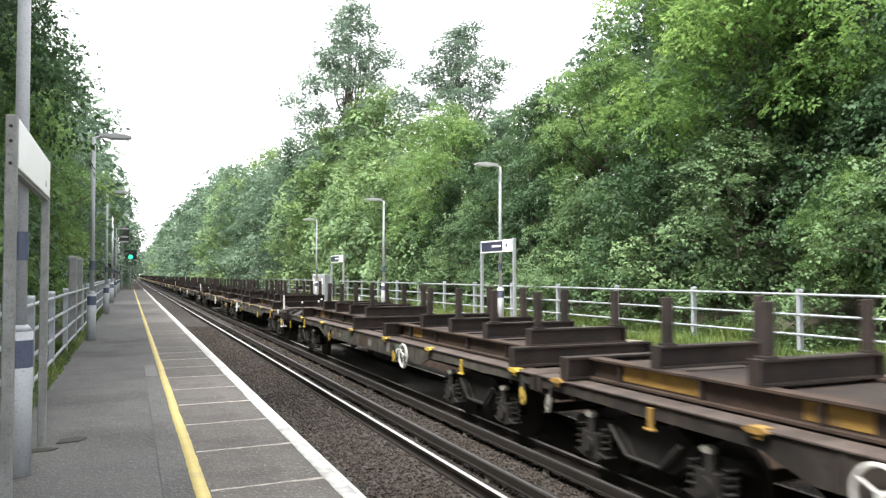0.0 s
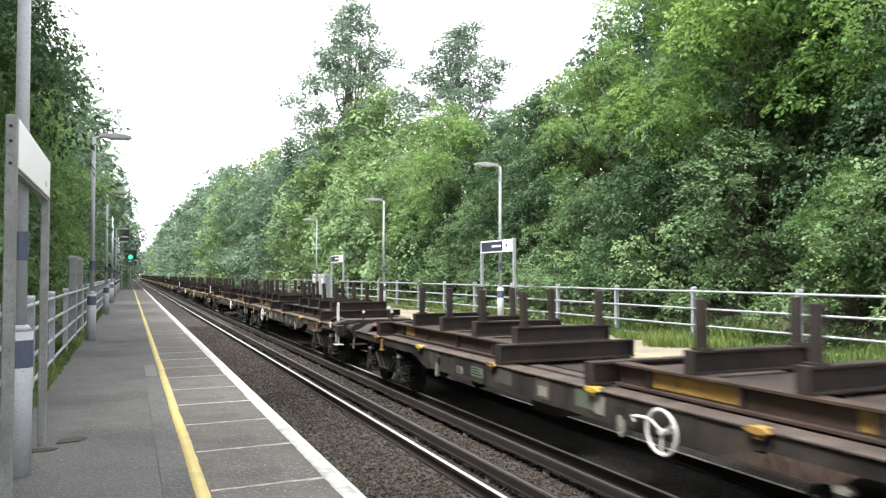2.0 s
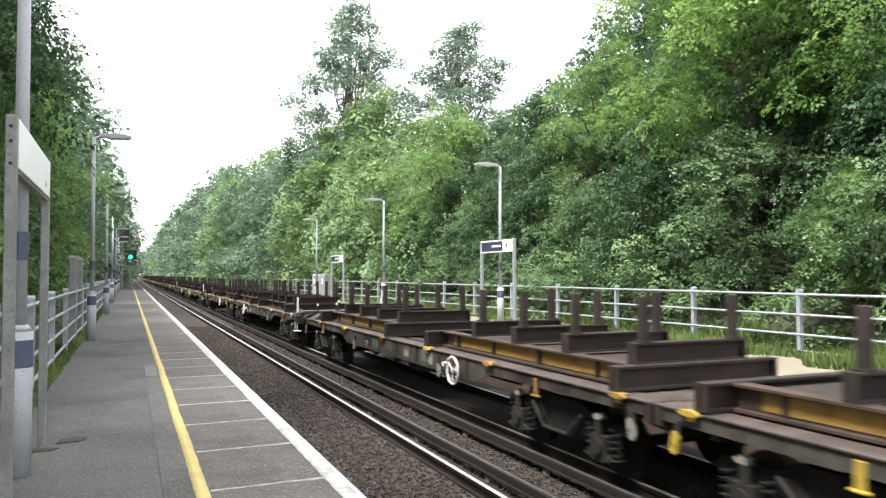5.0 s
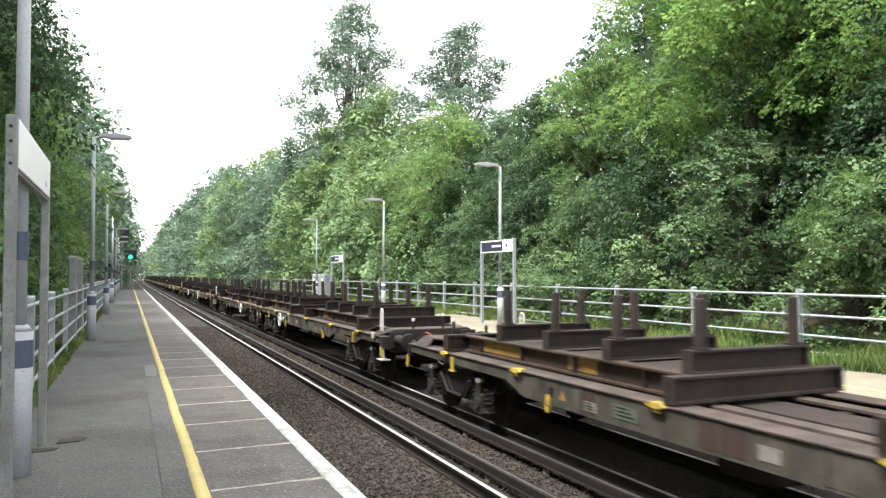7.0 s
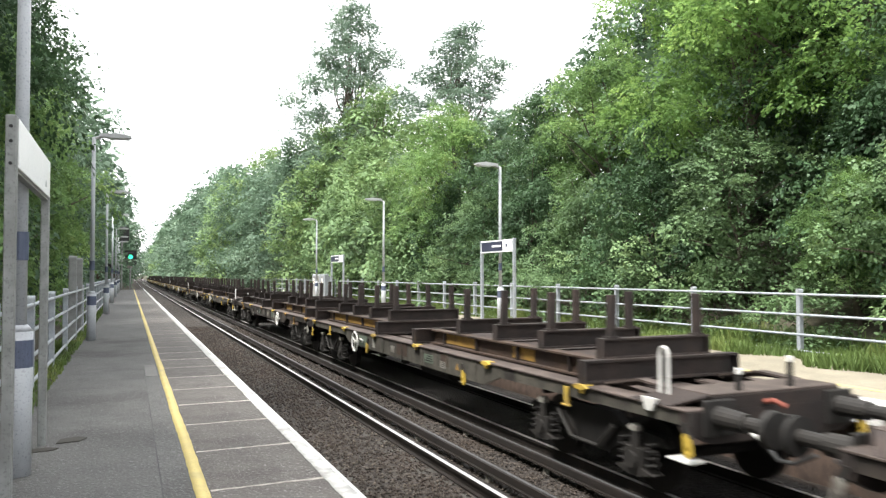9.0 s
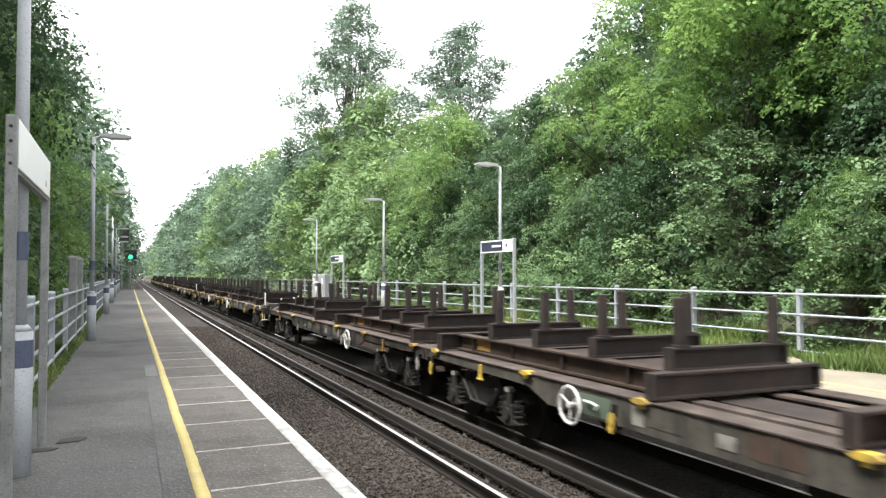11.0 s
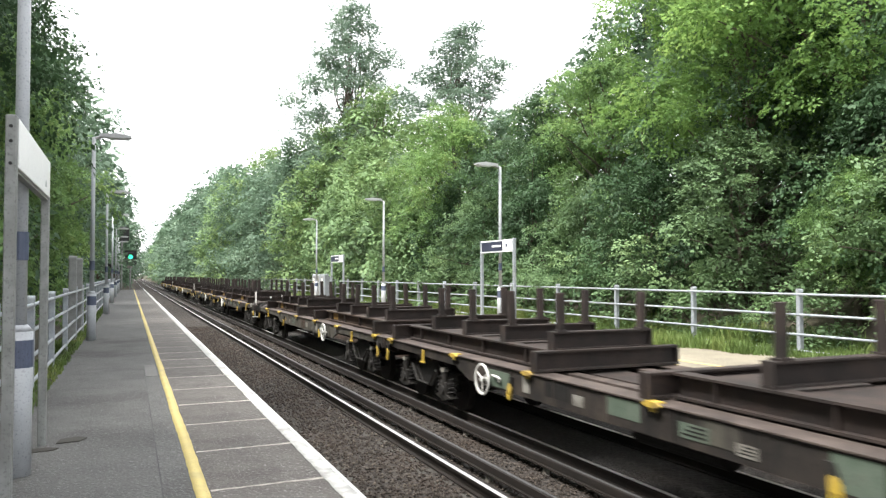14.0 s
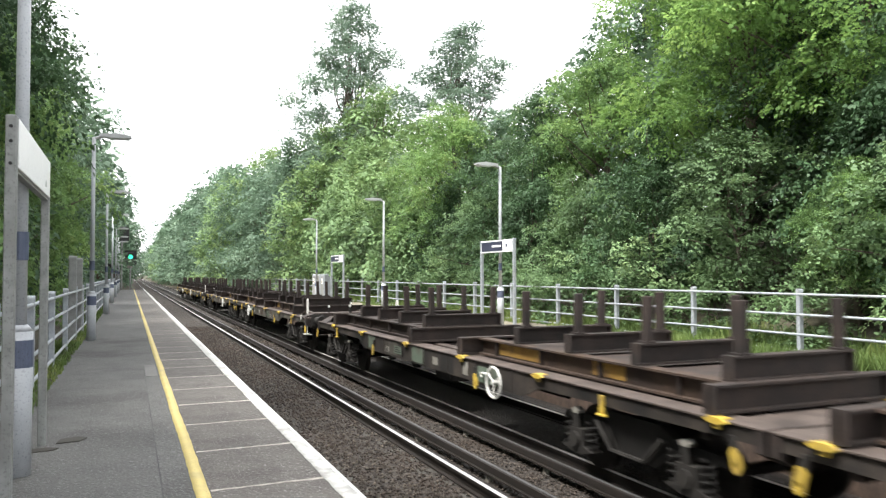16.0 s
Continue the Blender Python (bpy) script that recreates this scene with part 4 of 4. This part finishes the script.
def cradle(variant, label):
    """A container-sized steel cradle: two long beams, end beams, four bolsters with posts. Origin at its near end, on the wagon's flange."""
    c = thing("steel_cradle", label, "load cradle", "cradles on the wagons")
    z0 = 0.02
    LEN = 6.0
    for s in (-1, 1):
        b = B()
        ibeam(b, "y", 0.09, LEN - 0.09, s * 0.82, z0, 0.3, 0.2, 0.028)
        lb = part("long_beam", b, RUST_RED if variant else RUST, c, "rusted long beam")
        for k in range(4):
            b = B()
            y = BOLSTERS[k] + (0.75 if k < 3 else 0.7)
            box(b, s * 0.82 - 0.085, s * 0.82 + 0.085, y - 0.012, y + 0.012, z0 + 0.028, 0.272)
            part("web_stiffener", b, RUST, lb)
        spans = {0: (), 1: ((4.75, 5.25),), 2: ((0.3, 5.6),), 3: ((3.9, 5.3), (1.9, 2.6))}[variant]
        for a0, a1 in spans:
            b = B()
            box(b, s * 0.834, s * 0.838, a0, a1, z0 + 0.05, 0.25)
            part("paint_patch", b, OCHRE, lb, "worn yellow paint")
    for y in (0.0, LEN):
        b = B()
        ibeam(b, "x", -1.26, 1.26, y, z0, 0.31, 0.17, 0.03)
        for x in (-1.24, 1.24):
            box(b, x - 0.02, x + 0.02, y - 0.085, y + 0.085, z0 + 0.03, 0.28)
        part("end_beam", b, RUST, c, "dark steel end beam")
    b = B()
    for k in range(3):
        box(b, -0.72, 0.72, BOLSTERS[k] + 0.1, BOLSTERS[k + 1] - 0.1, 0.235, 0.262)
    part("deck_plate", b, RUST, c, "rusted deck plate")
    b = B()
    box(b, -0.72, 0.72, 4.72, 5.85, 0.21, 0.235)
    part("deck_plate", b, RUST, c)
    for i, y in enumerate(BOLSTERS):
        b = B()
        ibeam(b, "x", -0.9, 0.86, y, 0.302, 0.565, 0.17, 0.025)
        for x in (-0.885, 0.845):
            box(b, x - 0.015, x + 0.015, y - 0.08, y + 0.08, 0.33, 0.54)
        bo = part("bolster", b, RUST, c, "dark transverse bolster beam")
        for x in (-0.72, 0.7):
            b = B()
            lean = 0.02 * math.sin(7 * i + 3 * x + variant)
            vs = box(b, x - 0.055, x + 0.055, y - 0.05, y + 0.05, 0.566, 1.13, 0.008)
            for v in b.verts:
                v.co.x += lean * (v.co.z - 0.56) * 2
                v.co.y += 0.6 * lean * (v.co.z - 0.56)
            box(b, x - 0.085, x + 0.085, y - 0.075, y + 0.075, 0.566, 0.59)
            part("stanchion", b, RUST, bo, "rusty upright stanchion")
    return c


WAGONS = [wagon(0, "brown flat wagon with yellow locks and pale handwheel"), wagon(1, "dirty dark brown flat wagon with rusted fittings"), wagon(2, "faded grey-sided flat wagon with yellow locks")]
CRADLES = [cradle(0, "dark rusted steel cradle with upright stanchions"), cradle(1, "rusted steel cradle with one yellow patch"),
           cradle(2, "rusted steel cradle with long yellow-painted beams"), cradle(3, "rusted steel cradle with worn yellow patches")]
TRAIN = []
used = set()


def place_copy(proto, m):
    if proto.name not in used:
        used.add(proto.name)
        return proto
    return copy_thing(proto, m)


def build_train():
    rng = random.Random(11)
    for k in range(-1, 12):
        u = D0 + k * UNIT
        late = k >= 7
        for half in (0, 1):
            v = rng.choice((0, 0, 2)) if late else rng.choice((1, 1, 2))
            if k == 8:
                v = 2 if half else 0
            y = u + (8.03 if half == 0 else 32.96 - 8.03)
            rz = 0 if half == 0 else 180
            TRAIN.append((place_copy(WAGONS[v], pose(TX, y, 0, 0, 0, rz)), TX, y, 0.0, rz))
        for j, o in enumerate((1.3, 9.75, 17.2, 25.66)):
            cv = rng.choice((0, 1, 1, 3))
            if k in (1, 2) and j in (1, 2, 3):
                cv = 2
            if k == 5 and j == 1:
                cv = 2
            TRAIN.append((place_copy(CRADLES[cv], pose(TX, u + o, 1.146)), TX, u + o, 1.146, 0))


build_train()


# ---- trees, shrubs, grass ----
def unit(v):
    return v / np.linalg.norm(v, axis=-1, keepdims=True)


def leaf_mesh(name, cen, rad, n, size, material, seed, up=0.6, flat=0.66, per=13):
    """Leaves in flat sprays, each spray a small drooping fan at the outside of a clump; folded kite blades."""
    rng = np.random.default_rng(seed)
    cen, rad = np.asarray(cen), np.asarray(rad)
    ns = n // per
    w = rad ** 2
    i = rng.choice(len(cen), ns, p=w / w.sum())
    d = rng.normal(size=(ns, 3))
    d[:, 2] += up
    d = unit(d)
    q = rad[i][:, None] * (rng.random((ns, 1)) ** 0.22) * rng.uniform(0.85, 1.15, (ns, 1))
    root = cen[i] + d * q * np.array([1, 1, flat])
    # a few shoots stand out of the clump
    out = rng.random((ns, 1)) < 0.06
    root = root + np.where(out, d * size * rng.uniform(0.4, 1.4, (ns, 1)), 0)
    away = unit(d * np.array([1, 1, 0.35]) + rng.normal(size=(ns, 3)) * 0.35 - np.array([0, 0, 0.22]))
    nor = unit(d * 0.6 + np.array([0, 0, 0.6]) + rng.normal(size=(ns, 3)) * 0.25)
    nor = unit(nor - away * (nor * away).sum(1, keepdims=True))
    side = np.cross(nor, away)
    reach = size * rng.uniform(2.6, 4.6, (ns, 1, 1))
    u = rng.random((ns, per, 1))
    v = rng.uniform(-1, 1, (ns, per, 1)) * (0.55 - 0.3 * u)
    A, N, S = away[:, None], nor[:, None], side[:, None]
    pos = root[:, None] + (u - 0.3) * reach * A + v * reach * S - N * reach * (0.28 * u * u + 0.25 * v * v) + rng.normal(size=(ns, per, 3)) * 0.22 * size
    ax = A * (0.5 + 0.5 * u) + S * np.sign(v) * rng.uniform(0.2, 1.0, (ns, per, 1)) - N * rng.uniform(0.0, 0.5, (ns, per, 1)) + rng.normal(size=(ns, per, 3)) * 0.3
    bn = unit(N + rng.normal(size=(ns, per, 3)) * 0.22)
    ax = unit(ax - bn * (ax * bn).sum(-1, keepdims=True))
    sd = np.cross(bn, ax)
    ln = size * rng.uniform(0.55, 1.25, (ns, per, 1))
    wd = ln * rng.uniform(0.3, 0.46, (ns, per, 1))
    vv = np.stack([pos, pos + ax * ln * 0.45 + sd * wd + bn * wd * 0.25, pos + ax * ln - bn * ln * 0.15, pos + ax * ln * 0.45 - sd * wd + bn * wd * 0.25], 2)
    return quads(name, vv.reshape(-1, 3), np.arange(4 * ns * per).reshape(-1, 4), material)


def clumps(h, r, z0, nb, seed, size=(0.17, 0.36), lean=(0, 0), top=0.35):
    """Clump centres and radii over an uneven crown from z0 to h, widest at the middle."""
    rng = random.Random(seed)
    cen, rad = [], []
    for k in range(nb):
        f = (k + 0.5) / nb
        z = z0 + (h - z0) * f
        prof = math.sin(math.pi * min(1.0, 0.16 + 0.8 * f ** 0.85)) ** 0.6 * (1.0 - (1 - top) * max(0.0, f - 0.55) / 0.45)
        a = k * 2.39996 + rng.uniform(-0.5, 0.5)
        q = r * prof * rng.choice((0.3, 0.62, 0.8, 0.92, 1.0)) * rng.uniform(0.85, 1.12)
        cen.append((q * math.cos(a) + lean[0] * f, q * math.sin(a) + lean[1] * f, z + rng.uniform(-0.4, 0.4)))
        rad.append(r * rng.uniform(*size) * (1.0 if f < 0.8 else 0.75))
    return cen, rad


def trunk_mesh(name, h, r0, cen, seed, limbs):
    rng = random.Random(seed)
    b = B()

    def bough(p, q, ra, rb, n):
        p, q = Vector(p), Vector(q)
        pts = [p.lerp(q, i / n) + Vector((rng.uniform(-1, 1), rng.uniform(-1, 1), 0)) * (0.05 * (q - p).length if 0 < i < n else 0) for i in range(n + 1)]
        for i in range(n):
            rod(b, pts[i], pts[i + 1], ra + (rb - ra) * i / n, ra + (rb - ra) * (i + 1) / n, 5)
    bough((0, 0, -0.4), (0.03 * h * rng.uniform(-1, 1), 0.03 * h * rng.uniform(-1, 1), h * 0.86), r0, r0 * 0.18, 6)
    for c in rng.sample(list(cen), min(limbs, len(cen))):
        z = max(0.15 * h, c[2] * rng.uniform(0.5, 0.75))
        bough((0, 0, z), c, r0 * 0.38 * (1 - 0.6 * z / h), 0.015, 4)
    return mesh_of(name, b, BARK)


def tree_proto(h, r, z0, nb, leaves, size, material, seed, label, name="tree", category="tree", limbs=16, top=0.35, csize=(0.17, 0.36), trunk=0.022):
    t = thing(name, label, category)
    cen, rad = clumps(h, r, z0, nb, seed, csize, top=top)
    part("trunk", trunk_mesh("trunk", h, h * trunk, cen, seed, limbs), BARK, t, "brown bark trunk and limbs")
    part("crown", leaf_mesh("crown", cen, rad, leaves, size, material, seed), material, t, "leafy crown")
    return t


def at(x, y, scale=1.0, rz=0.0, sz=1.0, z=None):
    zz = ground_height(x, y) if z is None else z
    return pose(x, y, zz, 0, 0, rz) @ Matrix.Diagonal((scale, scale, scale * sz, 1))


PLANTED = set()


def plant(proto, rows, group, seed):
    """Sets copies of a grown tree at x, y with scale and upright stretch; the first one is the tree itself."""
    rng = random.Random(seed)
    out = []
    for k, (x, y, s, sz) in enumerate(rows):
        m = at(x, y, s, rng.uniform(0, 360), sz)
        if proto.name not in PLANTED:
            PLANTED.add(proto.name)
            proto.matrix_world = m
            o = proto
        else:
            proto_scale, proto.scale = proto.scale.copy(), (1, 1, 1)
            o = copy_thing(proto, m)
            proto.scale = proto_scale
        tagged(o, group=group)
        out.append(o)
    return out


NEAR = "trees on the bank behind the far platform"
LEFT = "trees behind the near platform"
FARG = "trees along the line in the distance"

maple = tree_proto(11.0, 4.3, 3.4, 60, 62000, 0.108, LEAF_BRIGHT, 21, "tall large-leaved broadleaf tree on the bank")
sycamore = tree_proto(11.0, 4.2, 1.2, 54, 50000, 0.115, LEAF_DARK, 22, "tall dark green broadleaf tree on the bank")
ash = tree_proto(10.0, 3.6, 1.8, 60, 42000, 0.11, LEAF_LIGHT, 23, "bright yellow-green young tree on the bank")
shrub = tree_proto(4.2, 2.3, 0.2, 44, 22000, 0.088, LEAF_SHRUB, 24, "dense rounded green shrub behind the railing", "shrub", "shrub", 10, 0.6, (0.24, 0.4), 0.02)
shrub_dark = tree_proto(4.4, 2.2, 0.2, 40, 18000, 0.105, LEAF_DARK, 25, "dark green leafy shrub behind the railing", "shrub", "shrub", 10, 0.55, (0.24, 0.4), 0.02)
oak = tree_proto(12.0, 4.2, 0.5, 70, 46000, 0.115, LEAF_DARK, 26, "tall leafy tree overhanging the platform fence", top=0.7, csize=(0.24, 0.4))
poplar = tree_proto(20.0, 4.9, 3.0, 150, 38000, 0.2, LEAF_GREY, 27, "tall open tree above the wood, grey-green with painted haze", limbs=60, top=0.6, csize=(0.12, 0.23), trunk=0.013)
# wood and wood_mid wear the leaf colour with the haze painted in
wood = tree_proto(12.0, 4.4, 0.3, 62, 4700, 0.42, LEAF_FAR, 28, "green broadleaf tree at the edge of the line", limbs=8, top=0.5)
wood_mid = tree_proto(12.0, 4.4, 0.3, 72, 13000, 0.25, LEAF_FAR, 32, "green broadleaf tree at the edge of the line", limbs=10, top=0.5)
wood_light = tree_proto(12.0, 4.4, 0.3, 70, 10000, 0.29, LEAF_WOOD, 29, "light green broadleaf tree at the edge of the line", limbs=8, top=0.5)

right_maples = plant(maple, [(18.6, 14.2, 1.1, 1.05), (17.8, 17.4, 1.0, 1.15)], NEAR, 1)
right_syc = plant(sycamore, [(20.0, 12.0, 1.15, 1.08), (21.5, 22.5, 1.05, 1.1), (16.8, 28.6, 0.72, 1.05)], NEAR, 2)
right_ash = plant(ash, [(17.2, 24.0, 0.78, 1.15), (16.0, 36.5, 0.95, 1.0), (14.7, 11.4, 0.36, 1.0)], NEAR, 3)
shrubs = plant(shrub, [(15.3, 15.4, 1.2, 0.95), (15.0, 9.4, 1.0, 1.0), (14.8, 22.0, 0.95, 1.1), (14.9, 30.0, 1.0, 1.15)], "shrubs behind the far railing", 4)
shrubs_d = plant(shrub_dark, [(14.7, 18.4, 0.95, 1.25), (15.1, 5.5, 1.15, 1.2), (14.9, 26.0, 1.0, 1.25), (15.0, 33.8, 0.95, 1.3), (16.2, 11.5, 1.1, 1.25)], "shrubs behind the far railing", 5)
low = tree_proto(1.9, 1.15, 0.1, 26, 3600, 0.11, LEAF_SHRUB, 33, "low leafy bush among the weeds behind the railing", "shrub", "shrub", 6, 0.7, (0.26, 0.42), 0.012)
low_shrubs = plant(low, [(13.4, 11.8, 0.85, 0.9), (13.5, 17.4, 0.95, 0.9), (13.5, 24.2, 1.0, 1.0), (13.5, 28.0, 0.9, 1.0), (13.5, 8.6, 0.95, 1.0), (13.5, 14.6, 0.85, 1.0), (13.5, 20.8, 1.0, 1.0), (13.5, 32.0, 1.1, 1.0), (13.6, 37.0, 1.1, 1.0)], "low bushes behind the far railing", 13)
hedge = tree_proto(4.4, 2.3, 0.2, 44, 5200, 0.22, LEAF_SHRUB, 34, "dense green shrub behind the railing", "shrub", "shrub", 8, 0.6, (0.24, 0.4), 0.02)
hedges = plant(hedge, [(14.6, 37.5, 0.95, 1.1), (14.6, 44.0, 1.1, 1.1), (14.6, 51.0, 1.1, 1.2), (15.0, 58.0, 1.2, 1.2), (14.9, 41.0, 1.0, 1.2), (14.8, 47.5, 1.1, 1.2), (15.2, 54.5, 1.2, 1.3)], "shrubs behind the far railing", 14)
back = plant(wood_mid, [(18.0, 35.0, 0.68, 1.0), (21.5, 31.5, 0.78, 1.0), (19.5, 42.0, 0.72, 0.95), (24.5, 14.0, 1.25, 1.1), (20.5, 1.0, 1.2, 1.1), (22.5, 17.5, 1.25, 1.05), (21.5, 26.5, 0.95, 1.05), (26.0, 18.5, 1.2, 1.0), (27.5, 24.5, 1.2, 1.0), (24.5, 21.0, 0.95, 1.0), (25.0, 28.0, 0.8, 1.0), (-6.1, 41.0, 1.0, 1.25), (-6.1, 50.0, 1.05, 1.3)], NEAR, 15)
back_light = plant(wood_light, [(16.5, 42.5, 0.85, 0.95), (15.4, 48.0, 0.75, 0.95), (20.0, 36.5, 0.68, 1.0), (16.5, 54.0, 0.85, 1.0), (19.0, 28.5, 0.66, 1.0)], NEAR, 16)
left_oaks = plant(oak, [(-5.4, 14.3, 1.02, 1.3), (-6.3, 23.5, 1.05, 1.15), (-6.2, 32.0, 1.0, 1.2), (-6.0, 17.8, 0.95, 1.4)], LEFT, 6)
tall = plant(poplar, [(20.0, 70.0, 1.25, 1.02), (21.5, 47.5, 0.95, 0.83), (23.5, 76.0, 0.8, 1.0)], "tall trees above the wood", 7)
left_ash = plant(tree_proto(7.0, 2.6, 0.3, 64, 22000, 0.12, LEAF_LIGHT, 31, "yellow-green young tree behind the fence"), [(-3.9, 23.0, 1.0, 1.25), (-3.9, 30.0, 1.0, 1.35), (-3.9, 10.5, 0.75, 0.95), (-4.1, 38.0, 1.0, 1.35), (-4.2, 17.0, 0.8, 1.0)], LEFT, 8)
# last three are out of view, added to keep sun off the near platform
left_back_and_shade = plant(wood, [(-9.5, 12.0, 1.15, 1.1), (-10.0, 21.0, 1.2, 1.15), (-10.0, 30.0, 1.15, 1.2), (-10.0, 40.0, 1.2, 1.2), (-6.0, -2.0, 1.1, 1.15), (-6.0, -11.0, 1.1, 1.2), (-8.2, 4.5, 1.2, 1.15)], LEFT, 17)


def far_woods():
    rng = random.Random(9)
    a, b, c = [], [], []
    y = 62.0
    while y < 420:
        for row in range(2):
            x = 14.8 + row * 5.5 + rng.uniform(-0.8, 0.8)
            if y > 95:
                x -= 1.4
            h = 1.0 + 0.45 * min(1.0, (y - 60) / 110) + 0.12 * row + rng.uniform(-0.1, 0.12)
            (b if rng.random() < 0.22 else (c if y < 125 and row == 0 else a)).append((x, y + rng.uniform(-1.5, 1.5), h, rng.uniform(0.9, 1.1)))
        y += 6.0 + y * 0.028
    y = 58.0
    while y < 420:
        x = -6.3 + 0.014 * min(max(y - 85, 0), 100) + rng.uniform(-0.4, 0.4)
        h = 1.15 + 0.25 * min(1.0, (y - 50) / 90) + rng.uniform(-0.08, 0.1)
        a.append((x, y, h, rng.uniform(1.0, 1.15)))
        y += 7.5 + y * 0.03
    for x in (-9, -3.5, 2.5, 8, 14):
        a.append((x, 560 + rng.uniform(-8, 8), 1.5, rng.uniform(0.9, 1.1)))
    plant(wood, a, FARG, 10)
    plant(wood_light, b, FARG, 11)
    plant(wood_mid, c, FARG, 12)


far_woods()


def grass_strip(name, x0, x1, y0, y1, n, h, seed, label, z=None, ragged=0.0):
    rng = np.random.default_rng(seed)
    x, y = rng.uniform(x0, x1, n), rng.uniform(y0, y1, n)
    keep = x > x0 + ragged * (0.5 + 0.3 * np.sin(1.3 * y) + 0.2 * np.sin(3.1 * y + 1))
    x, y = x[keep], y[keep]
    n = len(x)
    zz = np.array([ground_height(a, b) for a, b in zip(x, y)]) - 0.02 if z is None else np.full(n, z)
    tuft = 0.6 + 0.8 * np.abs(np.sin(1.7 * x + 0.9 * y) * np.sin(0.6 * y))
    hh = h * tuft * rng.uniform(0.5, 1.2, n)
    a = rng.uniform(0, math.tau, n)
    w = rng.uniform(0.008, 0.02, n)
    lx, ly = hh * rng.normal(0, 0.3, n), hh * rng.normal(0, 0.3, n)
    p0 = np.stack([x - w * np.cos(a), y - w * np.sin(a), zz], 1)
    p1 = np.stack([x + w * np.cos(a), y + w * np.sin(a), zz], 1)
    p2 = np.stack([x + lx + 0.3 * w * np.cos(a), y + ly + 0.3 * w * np.sin(a), zz + hh], 1)
    p3 = np.stack([x + lx - 0.3 * w * np.cos(a), y + ly - 0.3 * w * np.sin(a), zz + hh], 1)
    v = np.stack([p0, p1, p2, p3], 1).reshape(-1, 3)
    tagged(new(name, quads(name, v, np.arange(4 * n).reshape(-1, 4), GRASS)), label, "grass", kind="stuff")


grass_strip("verge_grass", 12.1, 13.9, 3, 60, 32000, 0.42, 1, "uneven yellow-green grass and weeds behind the railing")
grass_strip("platform_grass", 10.5, 12.25, 3, 17, 16000, 0.2, 5, "rough grass grown over the back of the far platform", PLAT, 1.2)
grass_strip("platform_grass", 11.3, 12.25, 17, 60, 9000, 0.18, 6, "thin grass along the foot of the railing", PLAT, 0.9)
grass_strip("platform_weeds", -1.55, -1.0, 6, 40, 6000, 0.1, 2, "weeds along the foot of the fence", PLAT)


def motions():
    for ob, x, y, z, rz in TRAIN:
        walk(ob, [(t, pose(x, y - gone(t, r), z, 0, 0, rz)) for t, r in SURGE])
    # the air drawn along by the train sways the nearest trees
    rng = random.Random(5)
    sway = [(o, 0.8) for o in [right_maples[0], right_syc[0], right_ash[0], right_ash[2]]] + [(o, 1.3) for o in shrubs[:2] + shrubs_d[:2]] + [(o, 0.35) for o in left_oaks[:3]]
    for ob, much in sway:
        here, scale = ob.matrix_basis.copy(), ob.scale.copy()
        spot, turn = here.translation.copy(), math.degrees(here.to_euler().z)
        a, b = rng.uniform(0, 6), rng.uniform(0, 6)
        rows = []
        for k in range(21):
            t = 0.8 * k
            lean = much * (0.6 * math.sin(1.9 * t + a) + 0.4 * math.sin(3.1 * t + b))
            rows.append((t, Matrix.Translation(spot) @ pose(0, 0, 0, lean, 0.5 * lean, 0) @ pose(0, 0, 0, 0, 0, turn)))
        walk(ob, rows)


motions()
